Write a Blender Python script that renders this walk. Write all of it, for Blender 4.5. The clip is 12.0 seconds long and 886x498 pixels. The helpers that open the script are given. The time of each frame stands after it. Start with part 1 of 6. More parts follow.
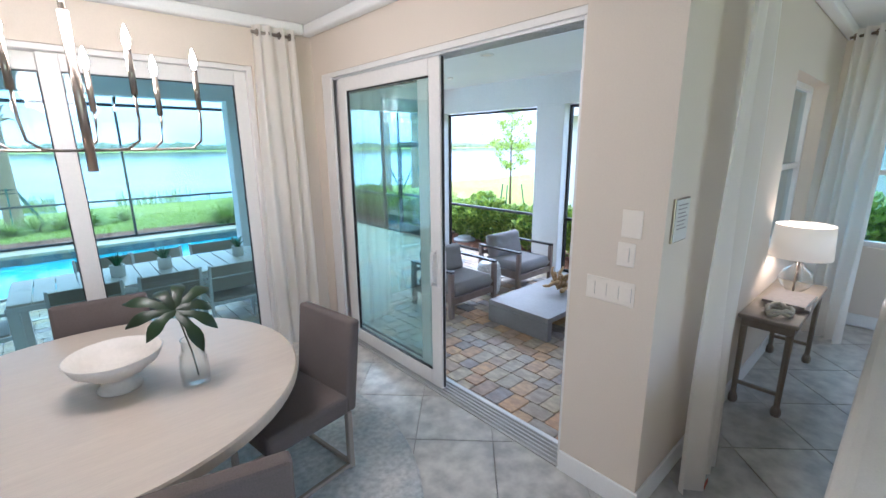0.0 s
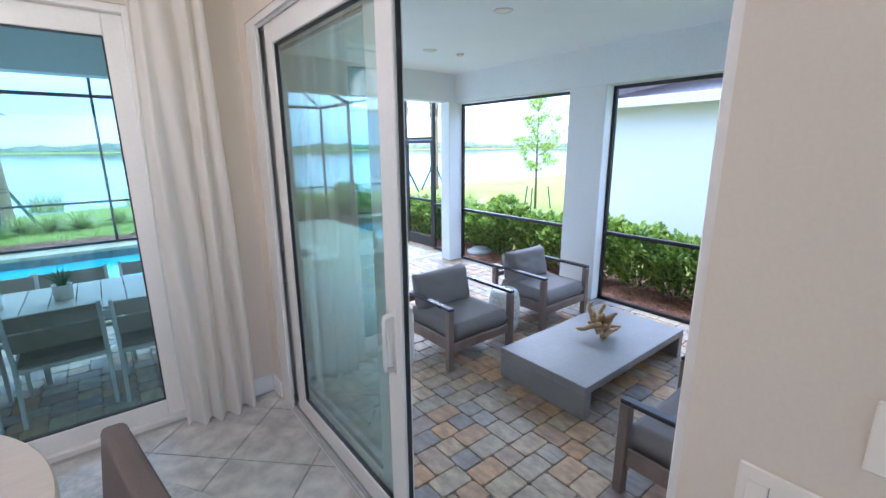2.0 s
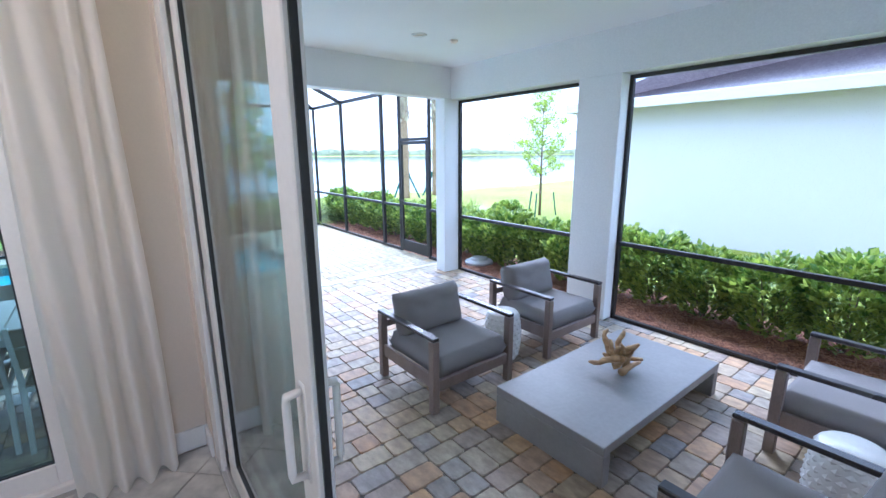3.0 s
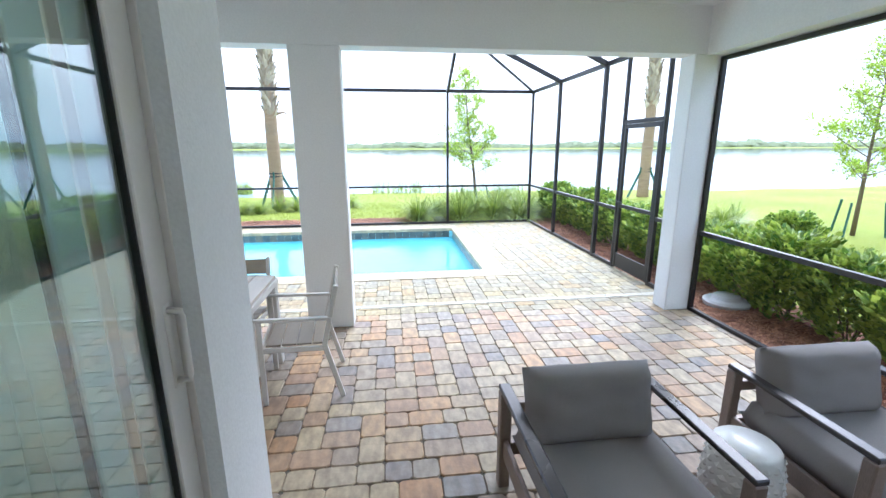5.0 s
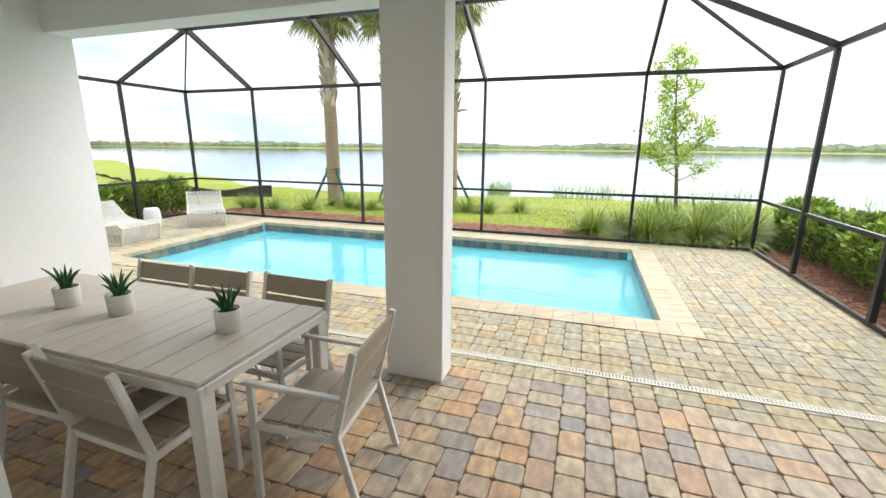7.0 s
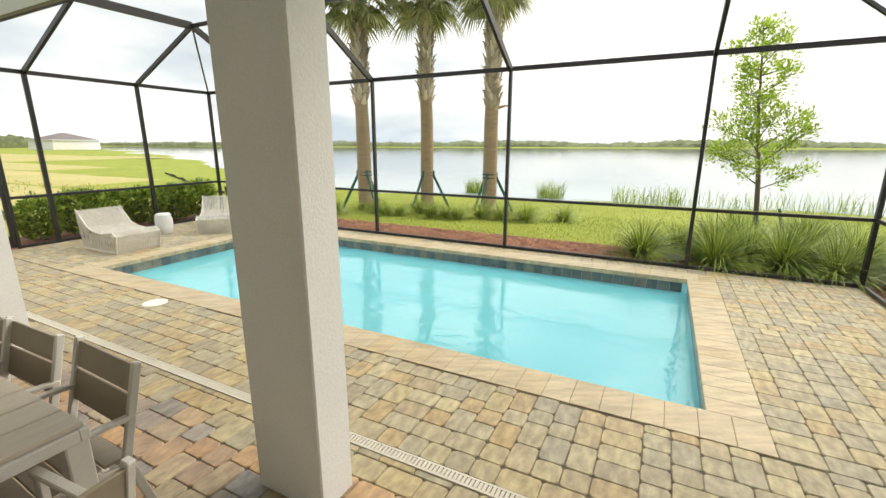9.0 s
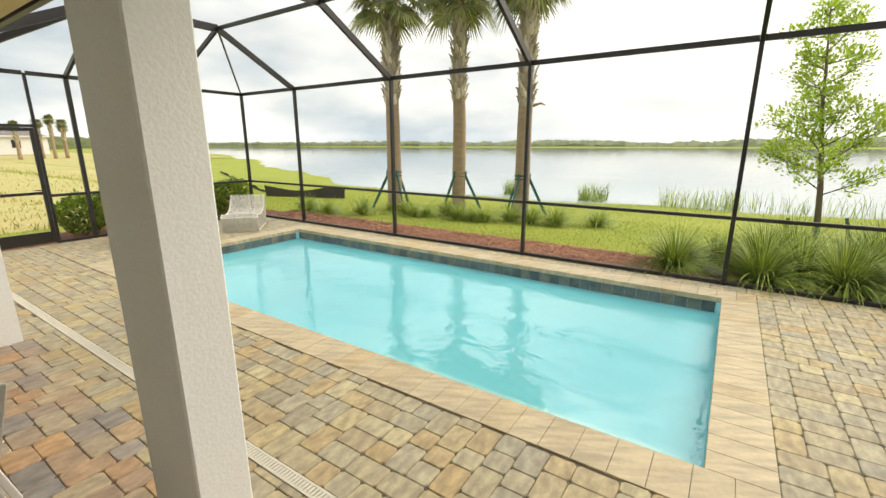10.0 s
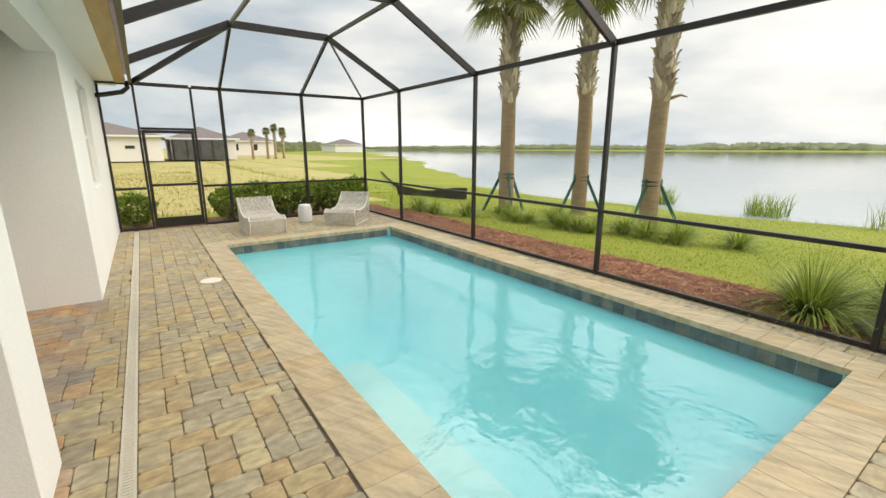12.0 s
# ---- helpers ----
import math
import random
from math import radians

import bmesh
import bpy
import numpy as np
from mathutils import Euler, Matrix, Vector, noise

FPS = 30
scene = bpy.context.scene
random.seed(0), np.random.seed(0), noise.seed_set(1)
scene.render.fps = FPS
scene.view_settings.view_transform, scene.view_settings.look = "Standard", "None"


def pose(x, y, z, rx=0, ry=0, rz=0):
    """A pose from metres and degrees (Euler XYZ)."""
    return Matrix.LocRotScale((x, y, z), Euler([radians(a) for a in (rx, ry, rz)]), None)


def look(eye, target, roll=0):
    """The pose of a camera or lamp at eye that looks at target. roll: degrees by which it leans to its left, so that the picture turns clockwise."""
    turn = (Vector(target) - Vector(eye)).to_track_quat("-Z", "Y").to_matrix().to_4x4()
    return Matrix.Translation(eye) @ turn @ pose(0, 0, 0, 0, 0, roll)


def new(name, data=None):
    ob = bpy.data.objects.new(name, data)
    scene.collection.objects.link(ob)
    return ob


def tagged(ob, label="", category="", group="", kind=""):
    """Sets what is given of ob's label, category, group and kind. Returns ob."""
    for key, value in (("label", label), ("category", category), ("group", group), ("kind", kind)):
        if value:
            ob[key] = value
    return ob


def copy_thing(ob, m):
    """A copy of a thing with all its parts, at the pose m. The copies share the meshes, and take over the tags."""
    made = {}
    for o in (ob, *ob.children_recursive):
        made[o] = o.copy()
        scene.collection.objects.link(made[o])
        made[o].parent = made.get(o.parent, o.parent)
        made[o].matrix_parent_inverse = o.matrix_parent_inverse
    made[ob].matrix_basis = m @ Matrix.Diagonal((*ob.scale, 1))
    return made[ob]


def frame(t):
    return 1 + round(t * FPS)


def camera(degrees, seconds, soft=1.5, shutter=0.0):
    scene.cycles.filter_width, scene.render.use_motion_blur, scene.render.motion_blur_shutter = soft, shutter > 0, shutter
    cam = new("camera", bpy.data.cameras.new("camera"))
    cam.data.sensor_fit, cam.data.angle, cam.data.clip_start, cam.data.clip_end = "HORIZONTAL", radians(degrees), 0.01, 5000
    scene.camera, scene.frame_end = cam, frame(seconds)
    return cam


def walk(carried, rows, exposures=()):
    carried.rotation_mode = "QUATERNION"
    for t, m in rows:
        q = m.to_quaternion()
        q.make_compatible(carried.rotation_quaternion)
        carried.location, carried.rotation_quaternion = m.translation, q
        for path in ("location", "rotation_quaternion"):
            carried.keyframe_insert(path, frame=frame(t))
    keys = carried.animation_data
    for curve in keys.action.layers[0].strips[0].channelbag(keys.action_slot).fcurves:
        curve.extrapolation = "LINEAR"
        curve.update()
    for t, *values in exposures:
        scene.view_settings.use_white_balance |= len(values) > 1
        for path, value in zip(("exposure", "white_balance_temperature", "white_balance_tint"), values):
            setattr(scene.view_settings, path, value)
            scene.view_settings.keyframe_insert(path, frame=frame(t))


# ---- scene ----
cam = camera(91.9, 12.0)
PATH = [
    (0, (0.058, -0.314, 2.057), (1.359, 1.131, 1.588), -0.5),
    (0.5, (0.288, -0.095, 2.006), (1.58, 1.358, 1.538), -0.5),
    (1, (0.561, 0.101, 2.0), (1.835, 1.57, 1.533), -0.6),
    (1.5, (0.865, 0.315, 2.0), (2.094, 1.822, 1.535), -0.6),
    (2, (1.177, 0.563, 1.963), (2.392, 2.082, 1.499), -0.4),
    (2.5, (1.48, 0.805, 1.899), (2.699, 2.325, 1.448), -0.3),
    (2.7, (1.581, 0.876, 1.885), (2.799, 2.399, 1.443), -0.3),
    (4.3, (2.389, 1.643, 1.841), (3.155, 3.431, 1.378), -0.3),
    (4.5, (2.535, 1.754, 1.823), (3.157, 3.596, 1.356), -0.1),
    (5, (2.843, 2.053, 1.798), (3.082, 3.984, 1.332), -0.2),
    (5.5, (3.048, 2.411, 1.793), (2.984, 4.356, 1.332), -0.1),
    (6, (3.171, 2.77, 1.78), (2.841, 4.687, 1.313), 0.4),
    (6.5, (3.278, 3.11, 1.774), (2.761, 4.984, 1.304), 0.4),
    (7, (3.351, 3.471, 1.734), (2.742, 5.319, 1.27), 0.5),
    (7.2, (3.366, 3.634, 1.746), (2.738, 5.475, 1.28), 0.5),
    (9, (3.763, 4.933, 1.797), (2.881, 6.664, 1.325), 0.1),
    (9.5, (3.908, 5.239, 1.834), (2.948, 6.926, 1.349), 0.1),
    (10, (4.113, 5.555, 1.799), (3.035, 7.172, 1.326), -0.0),
    (10.5, (4.333, 5.9, 1.765), (3.121, 7.422, 1.304), 0.1),
    (11, (4.516, 6.252, 1.743), (3.183, 7.669, 1.28), -0.0),
    (11.5, (4.722, 6.678, 1.734), (3.242, 7.942, 1.272), -0.0),
    (12, (4.903, 7.048, 1.722), (3.299, 8.152, 1.264), 0.0),
]
EXPOSURES = [
    (0.0, 2.2, 4850, 15),
    (1.5, 1.98, 4850, 15),
    (2.5, 2.0, 4720, 19),
    (4.5, 1.75, 5180, 15),
    (5.5, 1.66, 5600, 15),
    (6.5, 1.4, 6150, 12),
    (7.0, 1.2, 6500, 12),
    (9.0, 0.82, 7450, 11),
    (10.5, 0.68, 7750, 11),
    (12.0, 0.55, 7600, 12),
]
walk(cam, [(t, look(eye, target, roll)) for t, eye, target, roll in PATH], EXPOSURES)


# ---- world, sun ----
world = bpy.data.worlds.new("world")
scene.world = world
world.use_nodes = True
wt = world.node_tree
wt.nodes.clear()
w_out = wt.nodes.new("ShaderNodeOutputWorld")
w_bg = wt.nodes.new("ShaderNodeBackground")
w_bg.inputs["Strength"].default_value = 0.088
w_sky = wt.nodes.new("ShaderNodeTexSky")
w_sky.sky_type = "NISHITA"
w_sky.sun_disc = False
w_sky.sun_elevation, w_sky.sun_rotation = radians(40), radians(34)
w_sky.dust_density = 3.0
w_co = wt.nodes.new("ShaderNodeTexCoord")
w_map = wt.nodes.new("ShaderNodeMapping")
w_map.inputs["Scale"].default_value = (1.0, 1.0, 3.2)
w_noise = wt.nodes.new("ShaderNodeTexNoise")
w_noise.inputs["Scale"].default_value, w_noise.inputs["Detail"].default_value = 1.6, 7.0
w_ramp = wt.nodes.new("ShaderNodeValToRGB")
w_ramp.color_ramp.elements[0].position, w_ramp.color_ramp.elements[0].color = 0.41, (4.4, 5.6, 6.9, 1)
w_ramp.color_ramp.elements[1].position, w_ramp.color_ramp.elements[1].color = 0.62, (10.2, 10.8, 11.2, 1)
w_sep = wt.nodes.new("ShaderNodeSeparateXYZ")
w_high = wt.nodes.new("ShaderNodeValToRGB")
w_els = w_high.color_ramp.elements
w_els.new(0.07), w_els.new(0.22)
for w_el, (w_pos, w_val) in zip(w_els, ((0.0, 1.15), (0.07, 0.98), (0.22, 0.88), (1.0, 2.0))):
    w_el.position, w_el.color = w_pos, (w_val, w_val, w_val, 1)
w_bright = wt.nodes.new("ShaderNodeMix")
w_bright.data_type, w_bright.blend_type = "RGBA", "MULTIPLY"
w_bright.inputs[0].default_value = 1.0
w_mix = wt.nodes.new("ShaderNodeMix")
w_mix.data_type = "RGBA"
w_mix.inputs[0].default_value = 0.86
wt.links.new(w_co.outputs["Generated"], w_map.inputs["Vector"])
wt.links.new(w_map.outputs["Vector"], w_noise.inputs["Vector"])
wt.links.new(w_noise.outputs[0], w_ramp.inputs["Fac"])
wt.links.new(w_sky.outputs[0], w_mix.inputs[6])
wt.links.new(w_co.outputs["Generated"], w_sep.inputs[0])
wt.links.new(w_sep.outputs[2], w_high.inputs["Fac"])
wt.links.new(w_ramp.outputs["Color"], w_bright.inputs[6])
wt.links.new(w_high.outputs[0], w_bright.inputs[7])
wt.links.new(w_bright.outputs[2], w_mix.inputs[7])
wt.links.new(w_mix.outputs[2], w_bg.inputs["Color"])
wt.links.new(w_bg.outputs[0], w_out.inputs["Surface"])
sun = new("sun", bpy.data.lights.new("sun", "SUN"))
sun.data.energy, sun.data.angle, sun.data.color = 1.7, radians(40), (1.0, 0.96, 0.9)
sun.matrix_world = look((5, 7.5, 7.5), (0, 0, 0))


# ---- materials ----
def base_mat(name, rough=0.6, metal=0.0):
    m = bpy.data.materials.new(name)
    m.use_nodes = True
    p = m.node_tree.nodes["Principled BSDF"]
    p.inputs["Roughness"].default_value = rough
    p.inputs["Metallic"].default_value = metal
    return m, m.node_tree, p


def ramp_node(nt, fac, stops):
    r = nt.nodes.new("ShaderNodeValToRGB")
    els = r.color_ramp.elements
    while len(els) < len(stops):
        els.new(0.5)
    for e, (pos, col) in zip(els, stops):
        e.position, e.color = pos, (*col, 1)
    nt.links.new(fac, r.inputs["Fac"])
    return r.outputs["Color"]


def noise_node(nt, scale, detail=4.0, stretch=(1, 1, 1), world_space=True, turn=0.0):
    co = nt.nodes.new("ShaderNodeNewGeometry" if world_space else "ShaderNodeTexCoord")
    mp = nt.nodes.new("ShaderNodeMapping")
    mp.inputs["Scale"].default_value = stretch
    if turn:
        mp.vector_type = "TEXTURE"
        mp.inputs["Scale"].default_value = tuple(1 / v for v in stretch)
        mp.inputs["Rotation"].default_value = (0, 0, radians(turn))
    nt.links.new(co.outputs["Position" if world_space else "Object"], mp.inputs["Vector"])
    n = nt.nodes.new("ShaderNodeTexNoise")
    n.inputs["Scale"].default_value, n.inputs["Detail"].default_value = scale, detail
    nt.links.new(mp.outputs[0], n.inputs["Vector"])
    return n.outputs[0]


def mixed(nt, a, b, fac, mode="MIX"):
    m = nt.nodes.new("ShaderNodeMix")
    m.data_type, m.blend_type = "RGBA", mode
    for sock, v in ((m.inputs[0], fac), (m.inputs[6], a), (m.inputs[7], b)):
        if isinstance(v, (int, float)):
            sock.default_value = v
        elif isinstance(v, tuple):
            sock.default_value = (*v, 1)
        else:
            nt.links.new(v, sock)
    return m.outputs[2]


def bump(nt, p, height, strength, dist=0.01):
    b = nt.nodes.new("ShaderNodeBump")
    b.inputs["Strength"].default_value, b.inputs["Distance"].default_value = strength, dist
    nt.links.new(height, b.inputs["Height"])
    nt.links.new(b.outputs[0], p.inputs["Normal"])


def surface(name, col, col2=None, rough=0.6, metal=0.0, fine=60.0, coarse=1.2, stretch=(1, 1, 1), relief=0.15, dist=0.004, local=False, spread=0.14):
    """Colour that wanders between two tones at two scales, with a fine relief."""
    m, nt, p = base_mat(name, rough, metal)
    col2 = col2 or tuple(c * (1 - spread) for c in col)
    big = noise_node(nt, coarse, 5.0, stretch, not local)
    small = noise_node(nt, fine, 3.0, stretch, not local)
    c = ramp_node(nt, big, ((0.3, col2), (0.7, col)))
    g = ramp_node(nt, small, ((0.3, (1 - spread,) * 3), (0.7, (1.0,) * 3)))
    nt.links.new(mixed(nt, c, g, 1.0, "MULTIPLY"), p.inputs["Base Color"])
    rr = nt.nodes.new("ShaderNodeMapRange")
    rr.inputs["To Min"].default_value, rr.inputs["To Max"].default_value = max(0.02, rough - 0.08), min(1, rough + 0.08)
    nt.links.new(big, rr.inputs["Value"])
    nt.links.new(rr.outputs[0], p.inputs["Roughness"])
    if relief:
        bump(nt, p, small, relief, dist)
    return m


def pieces(name, stops, rough, island, fine=40.0, relief=0.5, dist=0.004, mottled=0.5, stretch=(1, 1, 1), turn=0.0, contrast=1.0):
    """A colour of its own for each piece, by object or by island, with streaks and pits."""
    m, nt, p = base_mat(name, rough)
    src = nt.nodes.new("ShaderNodeNewGeometry" if island else "ShaderNodeObjectInfo")
    c = ramp_node(nt, src.outputs["Random Per Island" if island else "Random"], stops)
    blot = noise_node(nt, 7.0, 5.0, stretch, True, turn)
    mid = tuple(sum(s[1][i] for s in stops) / len(stops) for i in range(3))
    f = nt.nodes.new("ShaderNodeMapRange")
    f.inputs["From Min"].default_value, f.inputs["From Max"].default_value, f.inputs["To Max"].default_value = 0.4, 0.7, mottled
    nt.links.new(blot, f.inputs["Value"])
    c = mixed(nt, c, mid, f.outputs[0])
    small = noise_node(nt, fine, 4.0)
    streak = noise_node(nt, 9.0, 6.0, stretch, True, turn)
    low, high = tuple(1 - contrast * v for v in (0.30, 0.31, 0.30)), tuple(1 + contrast * v for v in (0.13, 0.12, 0.08))
    c = mixed(nt, c, ramp_node(nt, streak, ((0.34, low), (0.66, high))), 1.0, "MULTIPLY")
    c = mixed(nt, c, ramp_node(nt, small, ((0.3, (0.92,) * 3), (0.7, (1.03,) * 3))), 1.0, "MULTIPLY")
    nt.links.new(c, p.inputs["Base Color"])
    bump(nt, p, small, relief, dist)
    return m


def clear_glass(name, tint, gloss=1.0):
    m, nt, p = base_mat(name)
    nt.nodes.remove(p)
    t = nt.nodes.new("ShaderNodeBsdfTransparent")
    t.inputs["Color"].default_value = (*tint, 1)
    g = nt.nodes.new("ShaderNodeBsdfGlossy")
    g.inputs["Roughness"].default_value = 0.0
    f = nt.nodes.new("ShaderNodeLayerWeight")
    f.inputs["Blend"].default_value = 0.5
    w = nt.nodes.new("ShaderNodeMath")
    w.operation = "POWER"
    w.inputs[1].default_value = 2.3
    v = nt.nodes.new("ShaderNodeMath")
    v.operation = "MULTIPLY_ADD"
    v.inputs[1].default_value, v.inputs[2].default_value = 0.85, 0.035
    nt.links.new(f.outputs["Facing"], w.inputs[0])
    nt.links.new(w.outputs[0], v.inputs[0])
    x = nt.nodes.new("ShaderNodeMixShader")
    nt.links.new(v.outputs[0], x.inputs[0])
    nt.links.new(t.outputs[0], x.inputs[1])
    nt.links.new(g.outputs[0], x.inputs[2])
    nt.links.new(x.outputs[0], nt.nodes["Material Output"].inputs["Surface"])
    return m


def water(name, tint, ripple, dist, stretch=(1, 1, 1), milky=0.0, milk=(0.3, 0.7, 0.75), ior=1.4):
    m, nt, p = base_mat(name)
    nt.nodes.remove(p)
    t = nt.nodes.new("ShaderNodeBsdfTransparent")
    t.inputs["Color"].default_value = (*tint, 1)
    d = nt.nodes.new("ShaderNodeBsdfDiffuse")
    d.inputs["Color"].default_value = (*milk, 1)
    g = nt.nodes.new("ShaderNodeBsdfGlossy")
    g.inputs["Roughness"].default_value = 0.03
    h = noise_node(nt, ripple, 3.0, stretch)
    b = nt.nodes.new("ShaderNodeBump")
    b.inputs["Strength"].default_value, b.inputs["Distance"].default_value = 0.5, dist
    nt.links.new(h, b.inputs["Height"])
    f = nt.nodes.new("ShaderNodeFresnel")
    f.inputs["IOR"].default_value = ior
    for n in (g, f):
        nt.links.new(b.outputs[0], n.inputs["Normal"])
    body = nt.nodes.new("ShaderNodeMixShader")
    body.inputs[0].default_value = milky
    nt.links.new(t.outputs[0], body.inputs[1])
    nt.links.new(d.outputs[0], body.inputs[2])
    x = nt.nodes.new("ShaderNodeMixShader")
    nt.links.new(f.outputs[0], x.inputs[0])
    nt.links.new(body.outputs[0], x.inputs[1])
    nt.links.new(g.outputs[0], x.inputs[2])
    nt.links.new(x.outputs[0], nt.nodes["Material Output"].inputs["Surface"])
    return m


def screen_mat(name, cover):
    m, nt, p = base_mat(name, 0.8)
    p.inputs["Base Color"].default_value = (0.05, 0.05, 0.05, 1)
    t = nt.nodes.new("ShaderNodeBsdfTransparent")
    x = nt.nodes.new("ShaderNodeMixShader")
    x.inputs[0].default_value = cover
    nt.links.new(t.outputs[0], x.inputs[1])
    nt.links.new(p.outputs[0], x.inputs[2])
    nt.links.new(x.outputs[0], nt.nodes["Material Output"].inputs["Surface"])
    return m


def leafy(name, dark, light, rough=0.5, through_light=0.3):
    m, nt, p = base_mat(name, rough)
    src = nt.nodes.new("ShaderNodeNewGeometry")
    c = ramp_node(nt, src.outputs["Random Per Island"], ((0.0, dark), (1.0, light)))
    c = mixed(nt, c, ramp_node(nt, noise_node(nt, 1.5), ((0.3, (0.75,) * 3), (0.7, (1.1,) * 3))), 1.0, "MULTIPLY")
    nt.links.new(c, p.inputs["Base Color"])
    tr = nt.nodes.new("ShaderNodeBsdfTranslucent")
    nt.links.new(c, tr.inputs["Color"])
    x = nt.nodes.new("ShaderNodeMixShader")
    x.inputs[0].default_value = through_light
    nt.links.new(p.outputs[0], x.inputs[1])
    nt.links.new(tr.outputs[0], x.inputs[2])
    nt.links.new(x.outputs[0], nt.nodes["Material Output"].inputs["Surface"])
    return m


def glow(name, col, strength):
    m, nt, p = base_mat(name)
    p.inputs["Emission Color"].default_value = (*col, 1)
    p.inputs["Emission Strength"].default_value = strength
    return m


PAINT_IN = surface("cream_wall_paint", (0.70, 0.61, 0.505), rough=0.75, fine=120, coarse=0.7, relief=0.08, spread=0.04)
CEIL_IN = surface("ceiling_paint", (0.82, 0.80, 0.77), rough=0.85, fine=90, coarse=0.8, relief=0.2, spread=0.04)
TRIM = surface("white_trim_paint", (0.8, 0.79, 0.76), rough=0.4, fine=80, relief=0.03, spread=0.04)
STUCCO = surface("white_stucco", (0.85, 0.86, 0.85), rough=0.85, fine=70, coarse=0.6, relief=0.28, dist=0.006, spread=0.07)
CEIL_OUT = surface("lanai_ceiling_paint", (0.86, 0.88, 0.88), rough=0.8, fine=60, relief=0.15, spread=0.04)
VINYL = surface("white_door_frame", (0.77, 0.735, 0.69), rough=0.35, fine=50, relief=0.02, spread=0.04)
BRONZE = surface("bronze_cage_aluminium", (0.030, 0.026, 0.025), rough=0.38, metal=0.2, fine=150, relief=0.05, spread=0.2)
BLACK = surface("black_rubber_track", (0.02, 0.02, 0.02), rough=0.5, fine=80, relief=0.05)
TRACK = surface("aluminium_track", (0.62, 0.62, 0.61), rough=0.4, metal=0.25, fine=100, relief=0.03)
GLASS = clear_glass("sliding_door_glass", (0.83, 0.945, 0.94))
GLASS_N = clear_glass("window_glass", (0.62, 0.76, 0.78))
VASE_GLASS = clear_glass("vase_glass", (0.97, 0.985, 0.98))
SCREEN = screen_mat("insect_screen", 0.07)
STONES = ((0.0, (0.317, 0.277, 0.198)), (0.14, (0.431, 0.364, 0.229)), (0.28, (0.493, 0.389, 0.206)), (0.42, (0.343, 0.311, 0.236)), (0.56, (0.458, 0.329, 0.167)), (0.70, (0.422, 0.372, 0.259)), (0.84, (0.370, 0.329, 0.236)), (1.0, (0.510, 0.433, 0.259)))
REDDER = ((0.0, (0.23, 0.215, 0.205)), (0.16, (0.46, 0.35, 0.22)), (0.32, (0.54, 0.32, 0.15)), (0.46, (0.27, 0.255, 0.245)), (0.58, (0.48, 0.28, 0.14)), (0.70, (0.37, 0.31, 0.24)), (0.84, (0.50, 0.40, 0.25)), (1.0, (0.32, 0.29, 0.265)))
PAVER = pieces("tumbled_paver", STONES, 0.75, False, relief=0.35, mottled=0.35, stretch=(2.2, 1, 1))
PAVER_PORCH = pieces("sheltered_paver", REDDER, 0.6, False, relief=0.35, mottled=0.3, stretch=(2.2, 1, 1))
PAVER_PORCH_FAR = pieces("sheltered_paver_joined", REDDER, 0.6, True, relief=0.35, mottled=0.3, stretch=(2.2, 1, 1))
PAVER_FAR = pieces("tumbled_paver_joined", STONES, 0.75, True, relief=0.35, mottled=0.35, stretch=(2.2, 1, 1))
SAND = surface("joint_sand", (0.15, 0.125, 0.095), rough=0.95, fine=120, coarse=4, relief=0.5)
COPE = ((0.0, (0.475, 0.384, 0.243)), (0.5, (0.523, 0.429, 0.282)), (1.0, (0.475, 0.355, 0.198)))
COPING = pieces("travertine_coping", COPE, 0.55, False, fine=30, relief=0.15, mottled=0.3, stretch=(0.35, 1.8, 1), turn=28, contrast=0.85)
PALE_BENCH = surface("pale_pool_bench", (0.92, 0.82, 0.70), rough=0.6, fine=30, relief=0.1, spread=0.05)
BANDT = pieces("slate_pool_tile", ((0.0, (0.07, 0.10, 0.11)), (0.5, (0.13, 0.17, 0.17)), (1.0, (0.22, 0.20, 0.15))), 0.3, False, fine=25, relief=0.3)
POOL = surface("pool_plaster", (0.36, 0.77, 0.85), (0.42, 0.82, 0.88), rough=0.6, fine=30, coarse=0.5, relief=0.1, spread=0.06)
POOLW = water("pool_water", (0.74, 0.97, 1.0), 3.6, 0.022, (1, 1, 1), 0.55, (0.22, 0.78, 0.85), 2.5)
LAKEW = water("lake_water", (0.5, 0.6, 0.6), 0.9, 0.012, (1, 2.5, 1), 0.98, (0.41, 0.485, 0.51), 1.25)
TILE_IN = pieces("porcelain_floor_tile", ((0.0, (0.50, 0.49, 0.47)), (0.5, (0.56, 0.55, 0.52)), (1.0, (0.52, 0.51, 0.49))), 0.28, False, fine=12, relief=0.05, mottled=0.6)
GROUT = surface("tile_grout", (0.40, 0.385, 0.36), rough=0.9, fine=100)
RUG = surface("distressed_rug", (0.60, 0.59, 0.56), (0.42, 0.46, 0.48), rough=0.95, fine=28, coarse=7, relief=0.6, spread=0.3)
OAK_TOP = surface("pale_oak_tabletop", (0.56, 0.49, 0.41), (0.52, 0.45, 0.38), rough=0.38, fine=14, coarse=1.5, stretch=(1, 14, 1), relief=0.06, spread=0.09)
FABRIC_BR = surface("taupe_upholstery", (0.15, 0.12, 0.108), rough=0.9, fine=220, coarse=3, relief=0.4, spread=0.2)
LEGWOOD = surface("greyed_wood_leg", (0.32, 0.27, 0.22), (0.24, 0.20, 0.16), rough=0.55, fine=30, stretch=(8, 8, 1), relief=0.15)
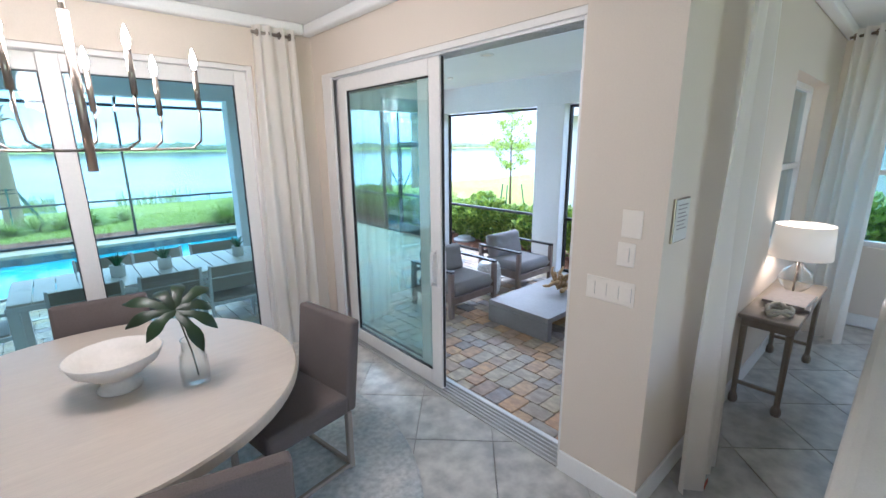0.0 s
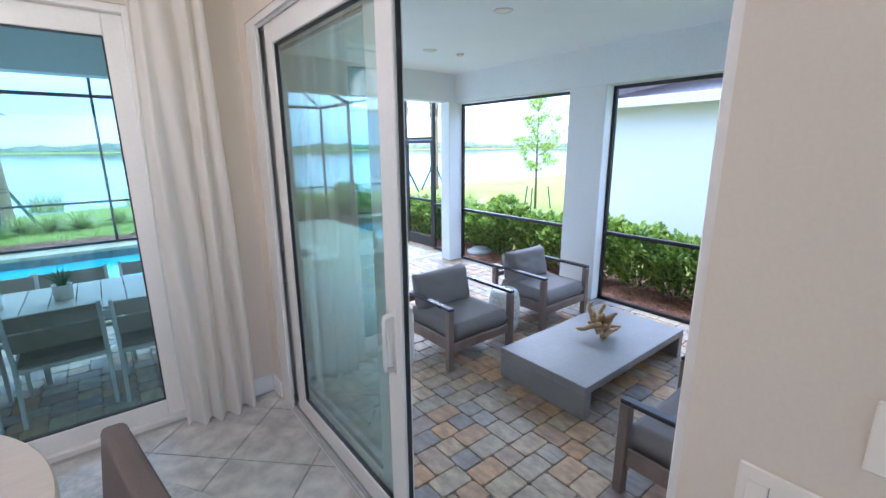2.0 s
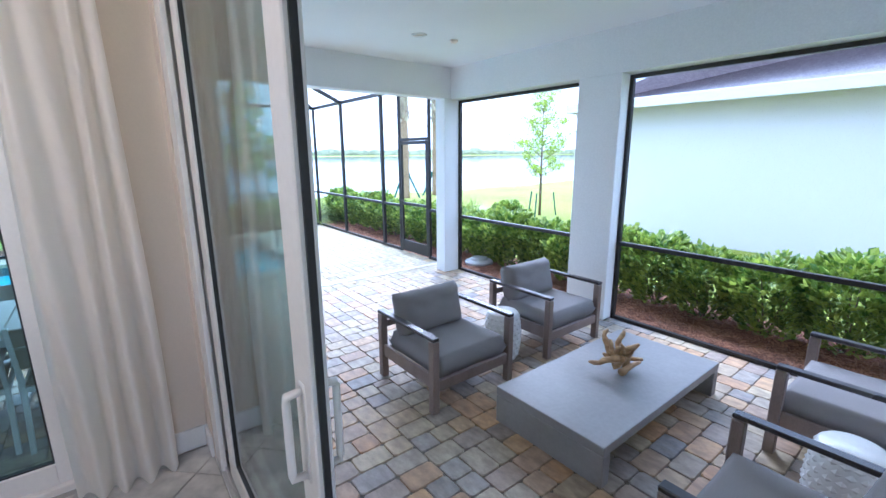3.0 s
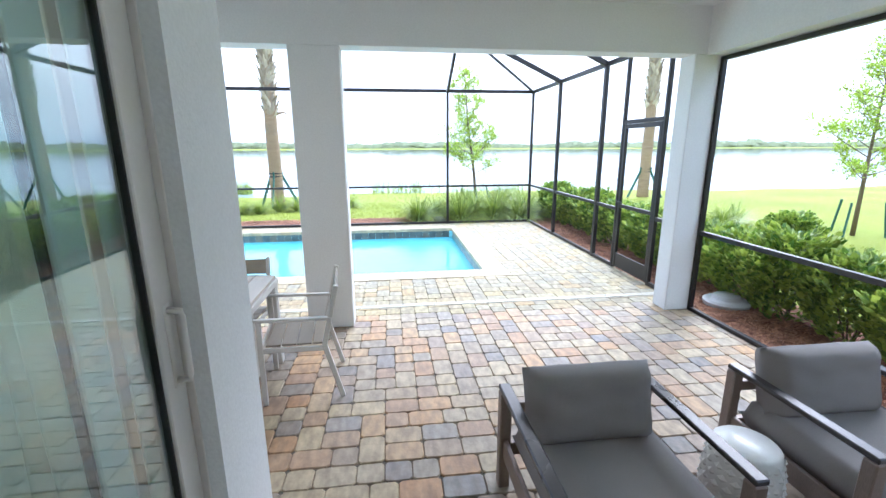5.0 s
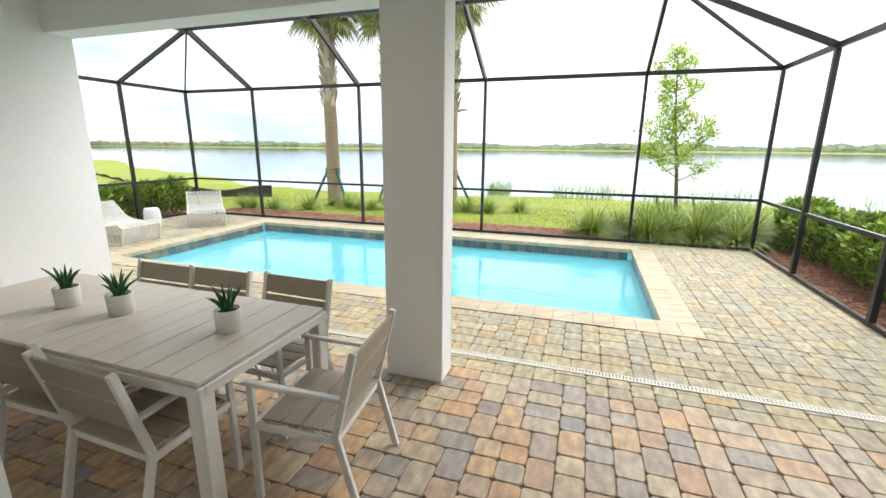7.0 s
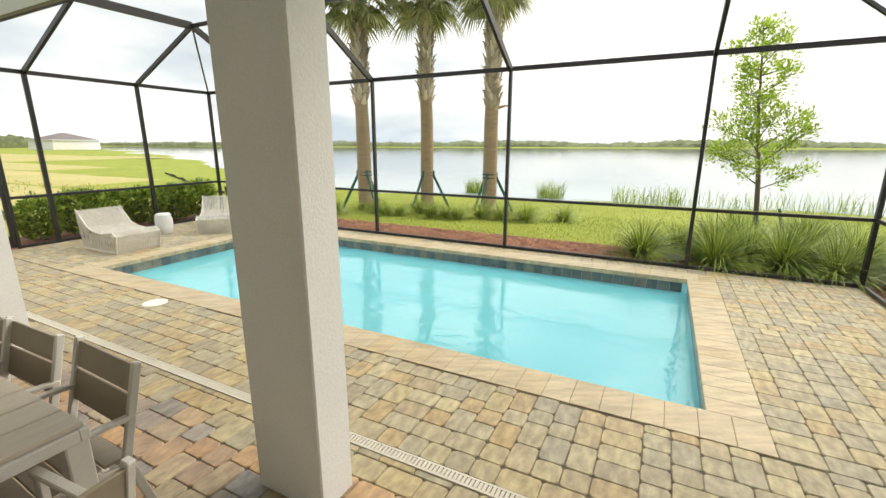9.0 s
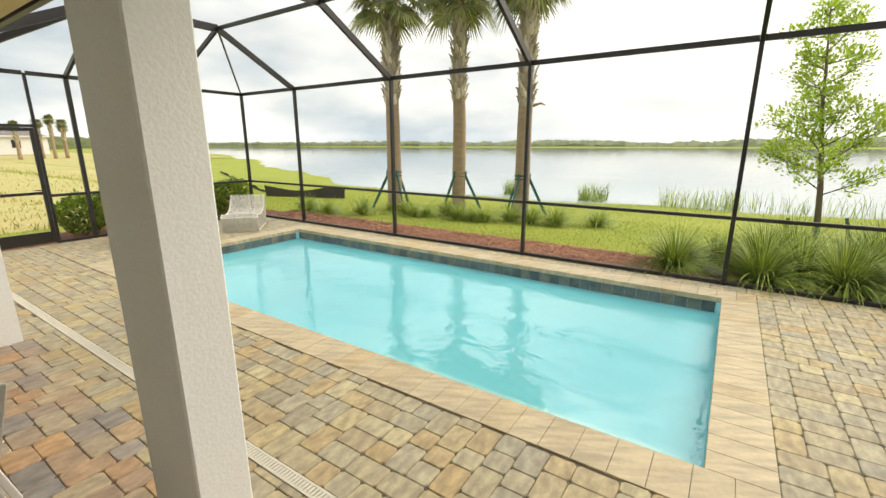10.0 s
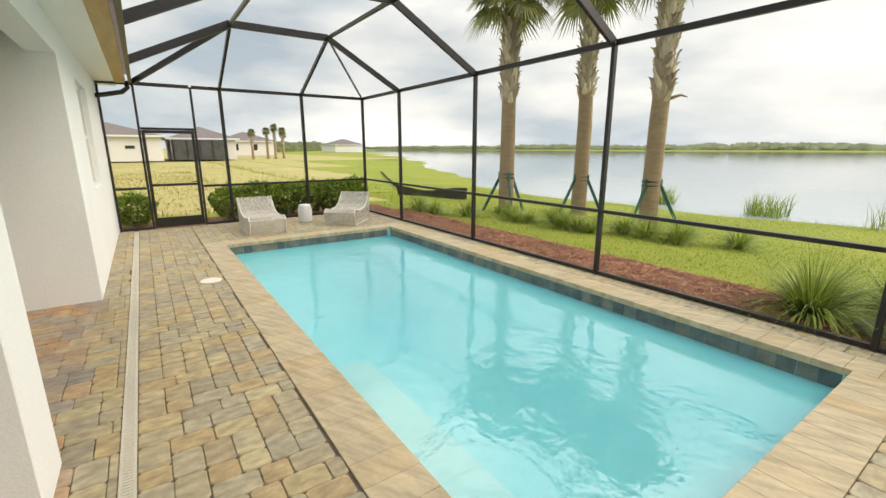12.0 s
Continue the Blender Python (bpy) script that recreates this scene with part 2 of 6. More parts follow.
CURTAIN = surface("white_linen_curtain", (0.90, 0.86, 0.80), rough=0.9, fine=260, coarse=2, relief=0.35, spread=0.06)
def let_light_through(m, col, share):
    nt = m.node_tree
    tr = nt.nodes.new("ShaderNodeBsdfTranslucent")
    tr.inputs["Color"].default_value = (*col, 1)
    x = nt.nodes.new("ShaderNodeMixShader")
    x.inputs[0].default_value = share
    nt.links.new(nt.nodes["Principled BSDF"].outputs[0], x.inputs[1])
    nt.links.new(tr.outputs[0], x.inputs[2])
    nt.links.new(x.outputs[0], nt.nodes["Material Output"].inputs["Surface"])


let_light_through(CURTAIN, (0.95, 0.91, 0.85), 0.5)
CERAMIC = surface("matt_white_ceramic", (0.68, 0.64, 0.58), rough=0.5, fine=50, coarse=6, relief=0.15, spread=0.07)
POT = surface("white_glazed_pot", (0.76, 0.74, 0.70), rough=0.4, fine=60, relief=0.05, spread=0.05)
NICKEL = surface("brushed_nickel", (0.42, 0.36, 0.30), rough=0.28, metal=1.0, fine=90, stretch=(1, 1, 0.1), relief=0.06)
TABLESLAT = surface("pale_taupe_table_slat", (0.66, 0.59, 0.50), (0.59, 0.525, 0.44), rough=0.45, fine=30, coarse=3, stretch=(10, 1, 10), relief=0.2, spread=0.12)
PLASTIC = surface("switch_plastic", (0.82, 0.75, 0.66), rough=0.35, fine=60, relief=0.0, spread=0.02)
CONCRETE = surface("fibre_concrete", (0.30, 0.285, 0.275), (0.24, 0.23, 0.22), rough=0.5, fine=35, coarse=2.5, relief=0.12, spread=0.1)
CUSHION = surface("grey_outdoor_cushion", (0.265, 0.245, 0.238), rough=0.92, fine=240, coarse=3, relief=0.35, spread=0.12)
CHAIRFRAME = surface("brushed_grey_frame", (0.31, 0.24, 0.205), (0.22, 0.17, 0.145), rough=0.42, metal=0.25, fine=50, stretch=(6, 6, 1), relief=0.08, spread=0.2)
ARMTOP = surface("charcoal_arm_top", (0.06, 0.055, 0.055), rough=0.28, metal=0.3, fine=60, relief=0.05)
WHITEMETAL = surface("white_powder_coat", (0.72, 0.70, 0.66), rough=0.42, fine=80, relief=0.04, spread=0.05)
SLAT = surface("taupe_poly_slat", (0.36, 0.305, 0.235), (0.32, 0.27, 0.205), rough=0.5, fine=30, coarse=3, stretch=(10, 1, 10), relief=0.2, spread=0.12)
ALOE = leafy("aloe_leaf", (0.02, 0.10, 0.03), (0.05, 0.22, 0.07), 0.4, 0.1)
SOIL = surface("potting_soil", (0.05, 0.035, 0.025), rough=1.0, fine=100, relief=0.8)
WICKER = surface("weathered_wicker", (0.74, 0.70, 0.62), (0.62, 0.58, 0.51), rough=0.8, fine=90, coarse=6, relief=0.5, spread=0.2)
STOOLW = surface("white_ceramic_stool", (0.78, 0.78, 0.76), rough=0.3, fine=50, relief=0.05, spread=0.04)
DRIFT = surface("golden_driftwood", (0.62, 0.42, 0.21), (0.42, 0.24, 0.10), rough=0.6, fine=22, coarse=9, stretch=(1, 1, 3), relief=0.5, spread=0.3)
GRATE = surface("cream_drain_grate", (0.66, 0.61, 0.50), rough=0.55, fine=60, relief=0.1)
SOFAW = surface("cream_sofa_fabric", (0.68, 0.65, 0.60), rough=0.9, fine=180, coarse=3, relief=0.3, spread=0.07)
BOOKC = surface("grey_book_cover", (0.30, 0.27, 0.26), rough=0.6, fine=40, relief=0.1)
PAPER = surface("paper_pages", (0.72, 0.70, 0.65), rough=0.9, fine=200, stretch=(1, 1, 8), relief=0.3)
ROPE = surface("bleached_rope", (0.62, 0.58, 0.50), rough=0.9, fine=120, relief=0.6, spread=0.2)
GRASSM = surface("lawn_ground", (0.25, 0.31, 0.03), (0.34, 0.37, 0.04), rough=0.95, fine=40, coarse=0.35, relief=0.9, dist=0.03, spread=0.35)
MULCH = surface("red_mulch", (0.40, 0.17, 0.09), (0.24, 0.09, 0.05), rough=0.95, fine=80, coarse=6, relief=1.0, dist=0.03, spread=0.5)
MULCH_CHIP = leafy("mulch_chip", (0.16, 0.06, 0.035), (0.66, 0.32, 0.17), 0.8, 0.0)
LEAF_H = leafy("hedge_leaf", (0.07, 0.17, 0.02), (0.50, 0.60, 0.09))
LEAF_T = leafy("young_tree_leaf", (0.26, 0.40, 0.03), (0.54, 0.68, 0.10), 0.5, 0.5)
LEAF_P = leafy("palm_frond", (0.12, 0.16, 0.04), (0.42, 0.40, 0.16), 0.5, 0.3)
BLADE = leafy("ornamental_grass_blade", (0.07, 0.15, 0.015), (0.52, 0.60, 0.10), 0.45, 0.2)
SHEATH = leafy("cut_palm_boot", (0.30, 0.24, 0.17), (0.72, 0.63, 0.47), 0.9, 0.0)
BARK = surface("palm_bark", (0.50, 0.36, 0.22), (0.38, 0.27, 0.17), rough=0.95, fine=30, coarse=3, stretch=(1, 1, 5), relief=1.0, dist=0.02, spread=0.35)
STAKE = surface("green_stake_paint", (0.03, 0.13, 0.10), rough=0.6, fine=40, relief=0.1)
WOODY = surface("thin_bark", (0.20, 0.15, 0.10), rough=0.9, fine=40, relief=0.6)
SHINGLE_FAR = surface("weathered_shingle", (0.22, 0.19, 0.18), (0.16, 0.14, 0.135), rough=0.95, fine=8, coarse=2, relief=0.4)
SHINGLE = surface("roof_shingle", (0.52, 0.47, 0.48), (0.40, 0.365, 0.37), rough=0.95, fine=8, coarse=3, stretch=(1, 4, 4), relief=0.2, spread=0.3)
HOUSEW = surface("neighbour_stucco", (0.80, 0.77, 0.74), rough=0.9, fine=40, coarse=0.4, relief=0.3, spread=0.05)
FARTREE = leafy("far_wood", (0.30, 0.33, 0.20), (0.44, 0.46, 0.28), 0.9, 0.1)
FASCIA = surface("raw_fascia_board", (0.55, 0.36, 0.15), (0.42, 0.26, 0.10), rough=0.6, fine=20, stretch=(1, 8, 8), relief=0.15)
SILT = surface("black_silt_fabric", (0.11, 0.10, 0.09), rough=0.8, fine=60, relief=0.3)
LIGHTM = glow("bulb_glass", (1.0, 0.84, 0.62), 12)
SHADEM = glow("lit_lamp_shade", (1.0, 0.72, 0.45), 0.06)
SHADEM.node_tree.nodes["Principled BSDF"].inputs["Base Color"].default_value = (0.8, 0.76, 0.68, 1)
RED = surface("red_tag", (0.5, 0.03, 0.02), rough=0.5, relief=0)
SHRUBY = leafy("dry_grass_blade", (0.34, 0.30, 0.09), (0.54, 0.46, 0.14))


# ---- shapes ----
def tube_between(bm, a, b, r0, r1=None, n=8, cap=True):
    a, b = Vector(a), Vector(b)
    r1 = r0 if r1 is None else r1
    q = (b - a).to_track_quat("Z", "Y")
    rings = []
    for c, r in ((a, r0), (b, r1)):
        rings.append([bm.verts.new(c + q @ Vector((r * math.cos(2 * math.pi * i / n), r * math.sin(2 * math.pi * i / n), 0))) for i in range(n)])
    for i in range(n):
        bm.faces.new((rings[0][i], rings[0][(i + 1) % n], rings[1][(i + 1) % n], rings[1][i]))
    if cap:
        bm.faces.new(rings[0][::-1])
        bm.faces.new(rings[1])


def pipe(bm, pts, radii, n=8):
    """A closed pipe through points, with a radius at each."""
    pts = [Vector(p) for p in pts]
    rings = []
    for i, p in enumerate(pts):
        d = (pts[min(i + 1, len(pts) - 1)] - pts[max(i - 1, 0)]).normalized()
        side = d.cross(Vector((0.31, 0.17, 0.93))).normalized() if abs(d.z) < 0.95 else d.cross(Vector((1, 0, 0))).normalized()
        up = side.cross(d)
        r = radii[i] if isinstance(radii, (list, tuple)) else radii
        rings.append([bm.verts.new(p + r * (math.cos(2 * math.pi * k / n) * side + math.sin(2 * math.pi * k / n) * up)) for k in range(n)])
    for a, b in zip(rings, rings[1:]):
        for k in range(n):
            bm.faces.new((a[k], a[(k + 1) % n], b[(k + 1) % n], b[k]))
    bm.faces.new(rings[0][::-1])
    bm.faces.new(rings[-1])


def lathe(bm, profile, n=32, centre=(0, 0)):
    rings = [[bm.verts.new((centre[0] + r * math.cos(2 * math.pi * k / n), centre[1] + r * math.sin(2 * math.pi * k / n), z)) for k in range(n)] for r, z in profile]
    for a, b in zip(rings, rings[1:]):
        for k in range(n):
            bm.faces.new((a[k], a[(k + 1) % n], b[(k + 1) % n], b[k]))
    bm.faces.new(rings[0][::-1])
    bm.faces.new(rings[-1])


def block(bm, x0, x1, y0, y1, z0, z1, bevel=0.0, segs=1):
    """A box with rounded edges, built by itself and merged in."""
    b = bmesh.new()
    bmesh.ops.create_cube(b, size=1)
    for v in b.verts:
        v.co = Vector(((x0 + x1) / 2 + v.co.x * (x1 - x0), (y0 + y1) / 2 + v.co.y * (y1 - y0), (z0 + z1) / 2 + v.co.z * (z1 - z0)))
    if bevel:
        bmesh.ops.bevel(b, geom=b.edges[:], offset=bevel, segments=segs, affect="EDGES", profile=0.5)
    tmp = bpy.data.meshes.new("tmp")
    b.to_mesh(tmp)
    b.free()
    bm.from_mesh(tmp)
    bpy.data.meshes.remove(tmp)


def bar(bm, a, b, w, h, bevel=0.0):
    """A square bar from a to b; w across, h along its own up."""
    a, b = Vector(a), Vector(b)
    t = bmesh.new()
    block(t, -w / 2, w / 2, -h / 2, h / 2, 0, (b - a).length, bevel)
    up = "Y"
    q = (b - a).to_track_quat("Z", up)
    t.transform(Matrix.Translation(a) @ q.to_matrix().to_4x4())
    tmp = bpy.data.meshes.new("tmp")
    t.to_mesh(tmp)
    t.free()
    bm.from_mesh(tmp)
    bpy.data.meshes.remove(tmp)


def finish(name, bm, material, smooth=False):
    bmesh.ops.recalc_face_normals(bm, faces=bm.faces[:])
    me = bpy.data.meshes.new(name)
    bm.to_mesh(me)
    bm.free()
    me.materials.append(material)
    if smooth:
        me.shade_smooth()
    return me


def solid(name, bm, material, label="", category="", kind="", group="", smooth=False, at=None):
    ob = new(name, finish(name, bm, material, smooth))
    if at is not None:
        ob.matrix_basis = at
    return tagged(ob, label, category, group, kind)


def thing(name, at, label, category, group=""):
    ob = new(name)
    ob.empty_display_size = 0.1
    ob.matrix_basis = at if isinstance(at, Matrix) else Matrix.Translation(at)
    return tagged(ob, label, category, group)


def part(name, bm, material, parent, label="", smooth=False, kind=""):
    ob = new(name, finish(name, bm, material, smooth))
    ob.parent = parent
    return tagged(ob, label, kind=kind)


def slab(name, boxes, material, label="", kind="structure", category="", bevel=0.0):
    bm = bmesh.new()
    for b in boxes:
        block(bm, *b, bevel)
    return solid(name, bm, material, label, category, kind)


def one(*args, **kw):
    bm = bmesh.new()
    block(bm, *args, **kw)
    return bm


def mesh_from(name, verts, faces, material):
    me = bpy.data.meshes.new(name)
    me.from_pydata(verts, [], faces)
    me.materials.append(material)
    return me


# ---- ground, water and distance ----
def smooth(a, b, x):
    t = min(1, max(0, (x - a) / (b - a)))
    return t * t * (3 - 2 * t)


def shore(x):
    return 24.6 + 0.5 * max(0.0, -14 - x) + 0.7 * math.sin(x * 0.21) + 0.3 * math.sin(x * 0.9)


def land(x, y):
    d = shore(x) - y
    z = -0.12 - 0.33 * smooth(10, 0, d) - 1.2 * smooth(0, -12, d)
    far = smooth(330, 372, y + 0.12 * abs(x))
    z += far * (1.35 + 0.6)
    if d > 8:
        z += 0.05 * noise.noise(Vector((x * 0.12, y * 0.12, 0)))
    return z


POOL_X, POOL_Y = (-3.65, 4.22), (8.10, 11.50)
xs = sorted(set([-2000, -900, -500, -300, -200, -140, -100, -80, -65] + [-55 + i for i in range(40)] + [round(-15 + 0.6 * i, 2) for i in range(67)] + [26, 28, 31, 35, 40, 50, 65, 90, 130, 200, 300, 500, 900, 2000, POOL_X[0] - 0.3, POOL_X[1] + 0.3]))
ys = sorted(set([-500, -200, -100, -50, -25, -15, -8, -4] + [round(-2 + 0.6 * i, 2) for i in range(70)] + [42, 46, 52, 60, 70, 85, 100, 130, 170, 220, 280, 325, 340, 350, 360, 375, 400, 500, 800, 2000, POOL_Y[0] - 0.3, POOL_Y[1] + 0.3]))
gv = [(x, y, land(x, y)) for y in ys for x in xs]
gf = []
for j in range(len(ys) - 1):
    for i in range(len(xs) - 1):
        cx, cy = (xs[i] + xs[i + 1]) / 2, (ys[j] + ys[j + 1]) / 2
        if not (POOL_X[0] - 0.3 < cx < POOL_X[1] + 0.3 and POOL_Y[0] - 0.3 < cy < POOL_Y[1] + 0.3):
            a = j * len(xs) + i
            gf.append((a, a + 1, a + 1 + len(xs), a + len(xs)))
ground = new("ground", mesh_from("ground", gv, gf, GRASSM))
ground.data.shade_smooth()
tagged(ground, "green mown lawn sloping down to a lake", kind="structure")
bm = bmesh.new()
vs = [bm.verts.new(p) for p in ((-2000, 18, -0.42), (2000, 18, -0.42), (2000, 420, -0.42), (-2000, 420, -0.42))]
bm.faces.new(vs)
solid("water", bm, LAKEW, "wide pale lake reflecting the cloudy sky", kind="structure")


def field_patch(name, x0, x1, y0, y1, n, material, label, top, rough, slope=True):
    """A bumpy bed that lies a little over the ground."""
    nx, ny = n
    vv, ff = [], []
    for j in range(ny + 1):
        for i in range(nx + 1):
            x, y = x0 + (x1 - x0) * i / nx, y0 + (y1 - y0) * j / ny
            edge = min(i, j, nx - i, ny - j) == 0
            z = top + (0 if edge else rough * noise.noise(Vector((x * 5, y * 5, 1))))
            vv.append((x, y, z - (0.1 if edge else 0)))
    for j in range(ny):
        for i in range(nx):
            a = j * (nx + 1) + i
            ff.append((a, a + 1, a + nx + 2, a + nx + 1))
    ob = new(name, mesh_from(name, vv, ff, material))
    ob.data.shade_smooth()
    return tagged(ob, label, kind="structure")


field_patch("mulch_bed_east", 6.24, 7.7, 0.3, 13.0, (20, 160), MULCH, "red-brown mulch bed under the hedge", -0.05, 0.03)
field_patch("mulch_bed_north", -6.4, 6.24, 12.13, 13.5, (170, 18), MULCH, "red-brown mulch strip along the cage", -0.05, 0.03)
field_patch("mulch_bed_west", -7.9, -6.28, 6.0, 13.2, (20, 90), MULCH, "red-brown mulch bed beside the cage", -0.05, 0.03)


def mulch_chips(count, boxes, seed):
    """Thin shredded bark slivers lying at all angles on the beds."""
    rnd = random.Random(seed)
    vv, ff = [], []
    for _ in range(count):
        x0, x1, y0, y1 = rnd.choice(boxes)
        c = Vector((rnd.uniform(x0, x1), rnd.uniform(y0, y1), 0))
        c.z = -0.045 + 0.03 * noise.noise(Vector((c.x * 5, c.y * 5, 1))) + rnd.uniform(-0.004, 0.014)
        a, L, w = rnd.uniform(0, 6.283), rnd.uniform(0.02, 0.055), rnd.uniform(0.003, 0.008)
        d = Vector((math.cos(a), math.sin(a), rnd.uniform(-0.3, 0.3))) * L
        s = Vector((-math.sin(a), math.cos(a), rnd.uniform(-0.5, 0.5))) * w
        k = len(vv)
        vv += [tuple(c - d - s), tuple(c + d - s * 0.4), tuple(c + d + s * 0.5), tuple(c - d * 0.8 + s)]
        ff.append((k, k + 1, k + 2, k + 3))
    return vv, ff


vv, ff = mulch_chips(42000, [(6.27, 7.1, 0.9, 7.0), (6.27, 7.1, 0.9, 7.0), (6.27, 7.1, 7.0, 12.8), (-6.2, 0.0, 12.2, 13.4), (0.0, 6.2, 12.2, 13.4)], 8)
tagged(new("mulch_chips", mesh_from("mulch_chips", vv, ff, MULCH_CHIP)), "shredded red-brown bark mulch", "mulch", kind="stuff")


def scattered_blades(count, boxes, h0, h1, w, seed):
    """Single grass blades, each a bent strip, spread over boxes by their size."""
    rnd = random.Random(seed)
    vv, ff = [], []
    for _ in range(count):
        x0, x1, y0, y1 = rnd.choice(boxes)
        x, y = rnd.uniform(x0, x1), rnd.uniform(y0, y1)
        z, h, a = land(x, y) - 0.01, rnd.uniform(h0, h1), rnd.uniform(0, 6.28)
        dx, dy = math.cos(a), math.sin(a)
        b = rnd.uniform(0.2, 0.8) * h
        k = len(vv)
        vv += [(x - dy * w, y + dx * w, z), (x + dy * w, y - dx * w, z), (x + dx * b * 0.4 + dy * w * 0.7, y + dy * b * 0.4 - dx * w * 0.7, z + h * 0.6), (x + dx * b * 0.4 - dy * w * 0.7, y + dy * b * 0.4 + dx * w * 0.7, z + h * 0.6), (x + dx * b, y + dy * b, z + h)]
        ff += [(k, k + 1, k + 2, k + 3), (k + 3, k + 2, k + 4)]
    return vv, ff


vv, ff = scattered_blades(90000, [(-12, 9, 13.2, 17.5), (-12, 9, 13.2, 24), (7.7, 12, 2, 22), (-16, -8, 4, 22)], 0.025, 0.06, 0.006, 4)
LAWN_BLADE = leafy("lawn_blade", (0.25, 0.31, 0.025), (0.44, 0.48, 0.05))
tagged(new("lawn_grass", mesh_from("lawn_grass", vv, ff, LAWN_BLADE)), "short green lawn grass", "grass", kind="stuff")
# the dry field to the west, and reeds at the shore
vv, ff = scattered_blades(26000, [(-60, -13, -15, 16), (-34, -9, -2, 10)], 0.08, 0.22, 0.02, 5)
tagged(new("field_grass", mesh_from("field_grass", vv, ff, SHRUBY)), "dry yellowish field grass", "grass", kind="stuff")
DRY = surface("dry_field_ground", (0.52, 0.42, 0.17), (0.40, 0.38, 0.12), rough=0.95, fine=12, coarse=0.25, relief=0.8, spread=0.3)
field_patch("dry_field", -62, -9.0, -30, 14.5, (60, 40), DRY, "dry yellow open field", -0.05, 0.08)
field_patch("dry_field_edge", -62, -21, 14.5, 19.6, (40, 6), DRY, "dry yellow open field near the fence", -0.05, 0.06)
field_patch("dry_field_bank", -62, -38, 19.6, 25.5, (24, 6), DRY, "dry yellow open field by the fence", -0.05, 0.06)
field_patch("dry_field_far", -420, -62, -100, 46, (30, 12), DRY, "dry yellow open field further off", -0.02, 0.05)
vv, ff = scattered_blades(1500, [(2, 4.5, 22.5, 24.3), (4, 10, 23.2, 24.8), (-1, 0, 23, 24), (-4.6, -3.8, 23.5, 24.2), (9, 20, 23.0, 24.5)], 0.3, 0.9, 0.008, 6)
tagged(new("shore_reeds", mesh_from("shore_reeds", vv, ff, BLADE)), "thin reeds along the lake shore", "reeds", kind="stuff")

# far wood across the lake
rnd = random.Random(9)
vv, ff = [], []
for _ in range(9000):
    x = rnd.uniform(-1100, 900)
    y = 372 + rnd.uniform(0, 14) - 0.12 * abs(x)
    top = 3.6 + 2.6 * noise.noise(Vector((x * 0.012, 0, 0))) + 2.2 * noise.noise(Vector((x * 0.06, 5, 0)))
    z = rnd.uniform(0.3, max(1.2, top))
    s = rnd.uniform(1.2, 3.2)
    k = len(vv)
    vv += [(x - s, y, z - s * 0.4), (x + s * 0.6, y - 1, z - s * 0.6), (x + s, y, z + s * 0.3), (x - 0.3 * s, y + 1, z + s * 0.7)]
    ff += [(k, k + 1, k + 2, k + 3)]
tagged(new("far_wood", mesh_from("far_wood", vv, ff, FARTREE)), "low hazy wood on the far shore", "trees", kind="stuff")

vv, ff = [], []
for _ in range(2600):
    a = rnd.uniform(0, 1)
    x, y = -520 + 330 * a + rnd.uniform(-6, 6), 40 + 190 * (1 - a) + rnd.uniform(-5, 5)
    z = rnd.uniform(0.2, 4.5 + 2.5 * noise.noise(Vector((x * 0.03, 3, 0))))
    s = rnd.uniform(0.8, 2.0)
    k = len(vv)
    vv += [(x - s * 0.5, y - s, z - s * 0.4), (x, y + s * 0.6, z - s * 0.6), (x + 0.4, y + s, z + s * 0.3), (x, y - 0.3 * s, z + s * 0.7)]
    ff += [(k, k + 1, k + 2, k + 3)]
tagged(new("field_wood", mesh_from("field_wood", vv, ff, FARTREE)), "low wood beyond the open field", "trees", kind="stuff")

# ---- patio floor ----
FX0, FX1, FY0, FY1 = -6.25, 6.22, 0.60, 12.13
slab("patio_bed", [(FX0, FX1, FY0, POOL_Y[0] - 0.28, -0.2, -0.012), (FX0, FX1, POOL_Y[1] + 0.28, FY1, -0.2, -0.012), (FX0, POOL_X[0] - 0.28, POOL_Y[0] - 0.28, POOL_Y[1] + 0.28, -0.2, -0.012), (POOL_X[1] + 0.28, FX1, POOL_Y[0] - 0.28, POOL_Y[1] + 0.28, -0.2, -0.012)], SAND, "dark jointing sand under the pavers")

# ---- pool ----
px0, px1, py0, py1 = *POOL_X, *POOL_Y
pd = -1.5
slab("pool_shell", [(px0 - 0.25, px1 + 0.25, py0 - 0.25, py0, pd, -0.06), (px0 - 0.25, px1 + 0.25, py1, py1 + 0.25, pd, -0.06), (px0 - 0.25, px0, py0, py1, pd, -0.06), (px1, px1 + 0.25, py0, py1, pd, -0.06), (px0 - 0.25, px1 + 0.25, py0 - 0.25, py1 + 0.25, pd - 0.2, pd), (px0, px0 + 0.5, py0, py0 + 1.3, pd, -0.42), (px0 + 0.5, px0 + 0.85, py0, py0 + 1.3, pd, -0.7)], POOL, "pale aqua plastered pool with corner steps")
slab("pool_bench", [(1.2, px1 - 0.003, py0 + 0.003, py0 + 0.60, pd, -0.30)], PALE_BENCH, "pale shallow bench along the pool edge", bevel=0.1)
bm = bmesh.new()
bm.faces.new([bm.verts.new(p) for p in ((px0, py0, -0.2), (px1, py0, -0.2), (px1, py1, -0.2), (px0, py1, -0.2))])
pool_water = solid("pool_water", bm, POOLW, "clear turquoise pool water", kind="structure")
pool_water.visible_shadow = False

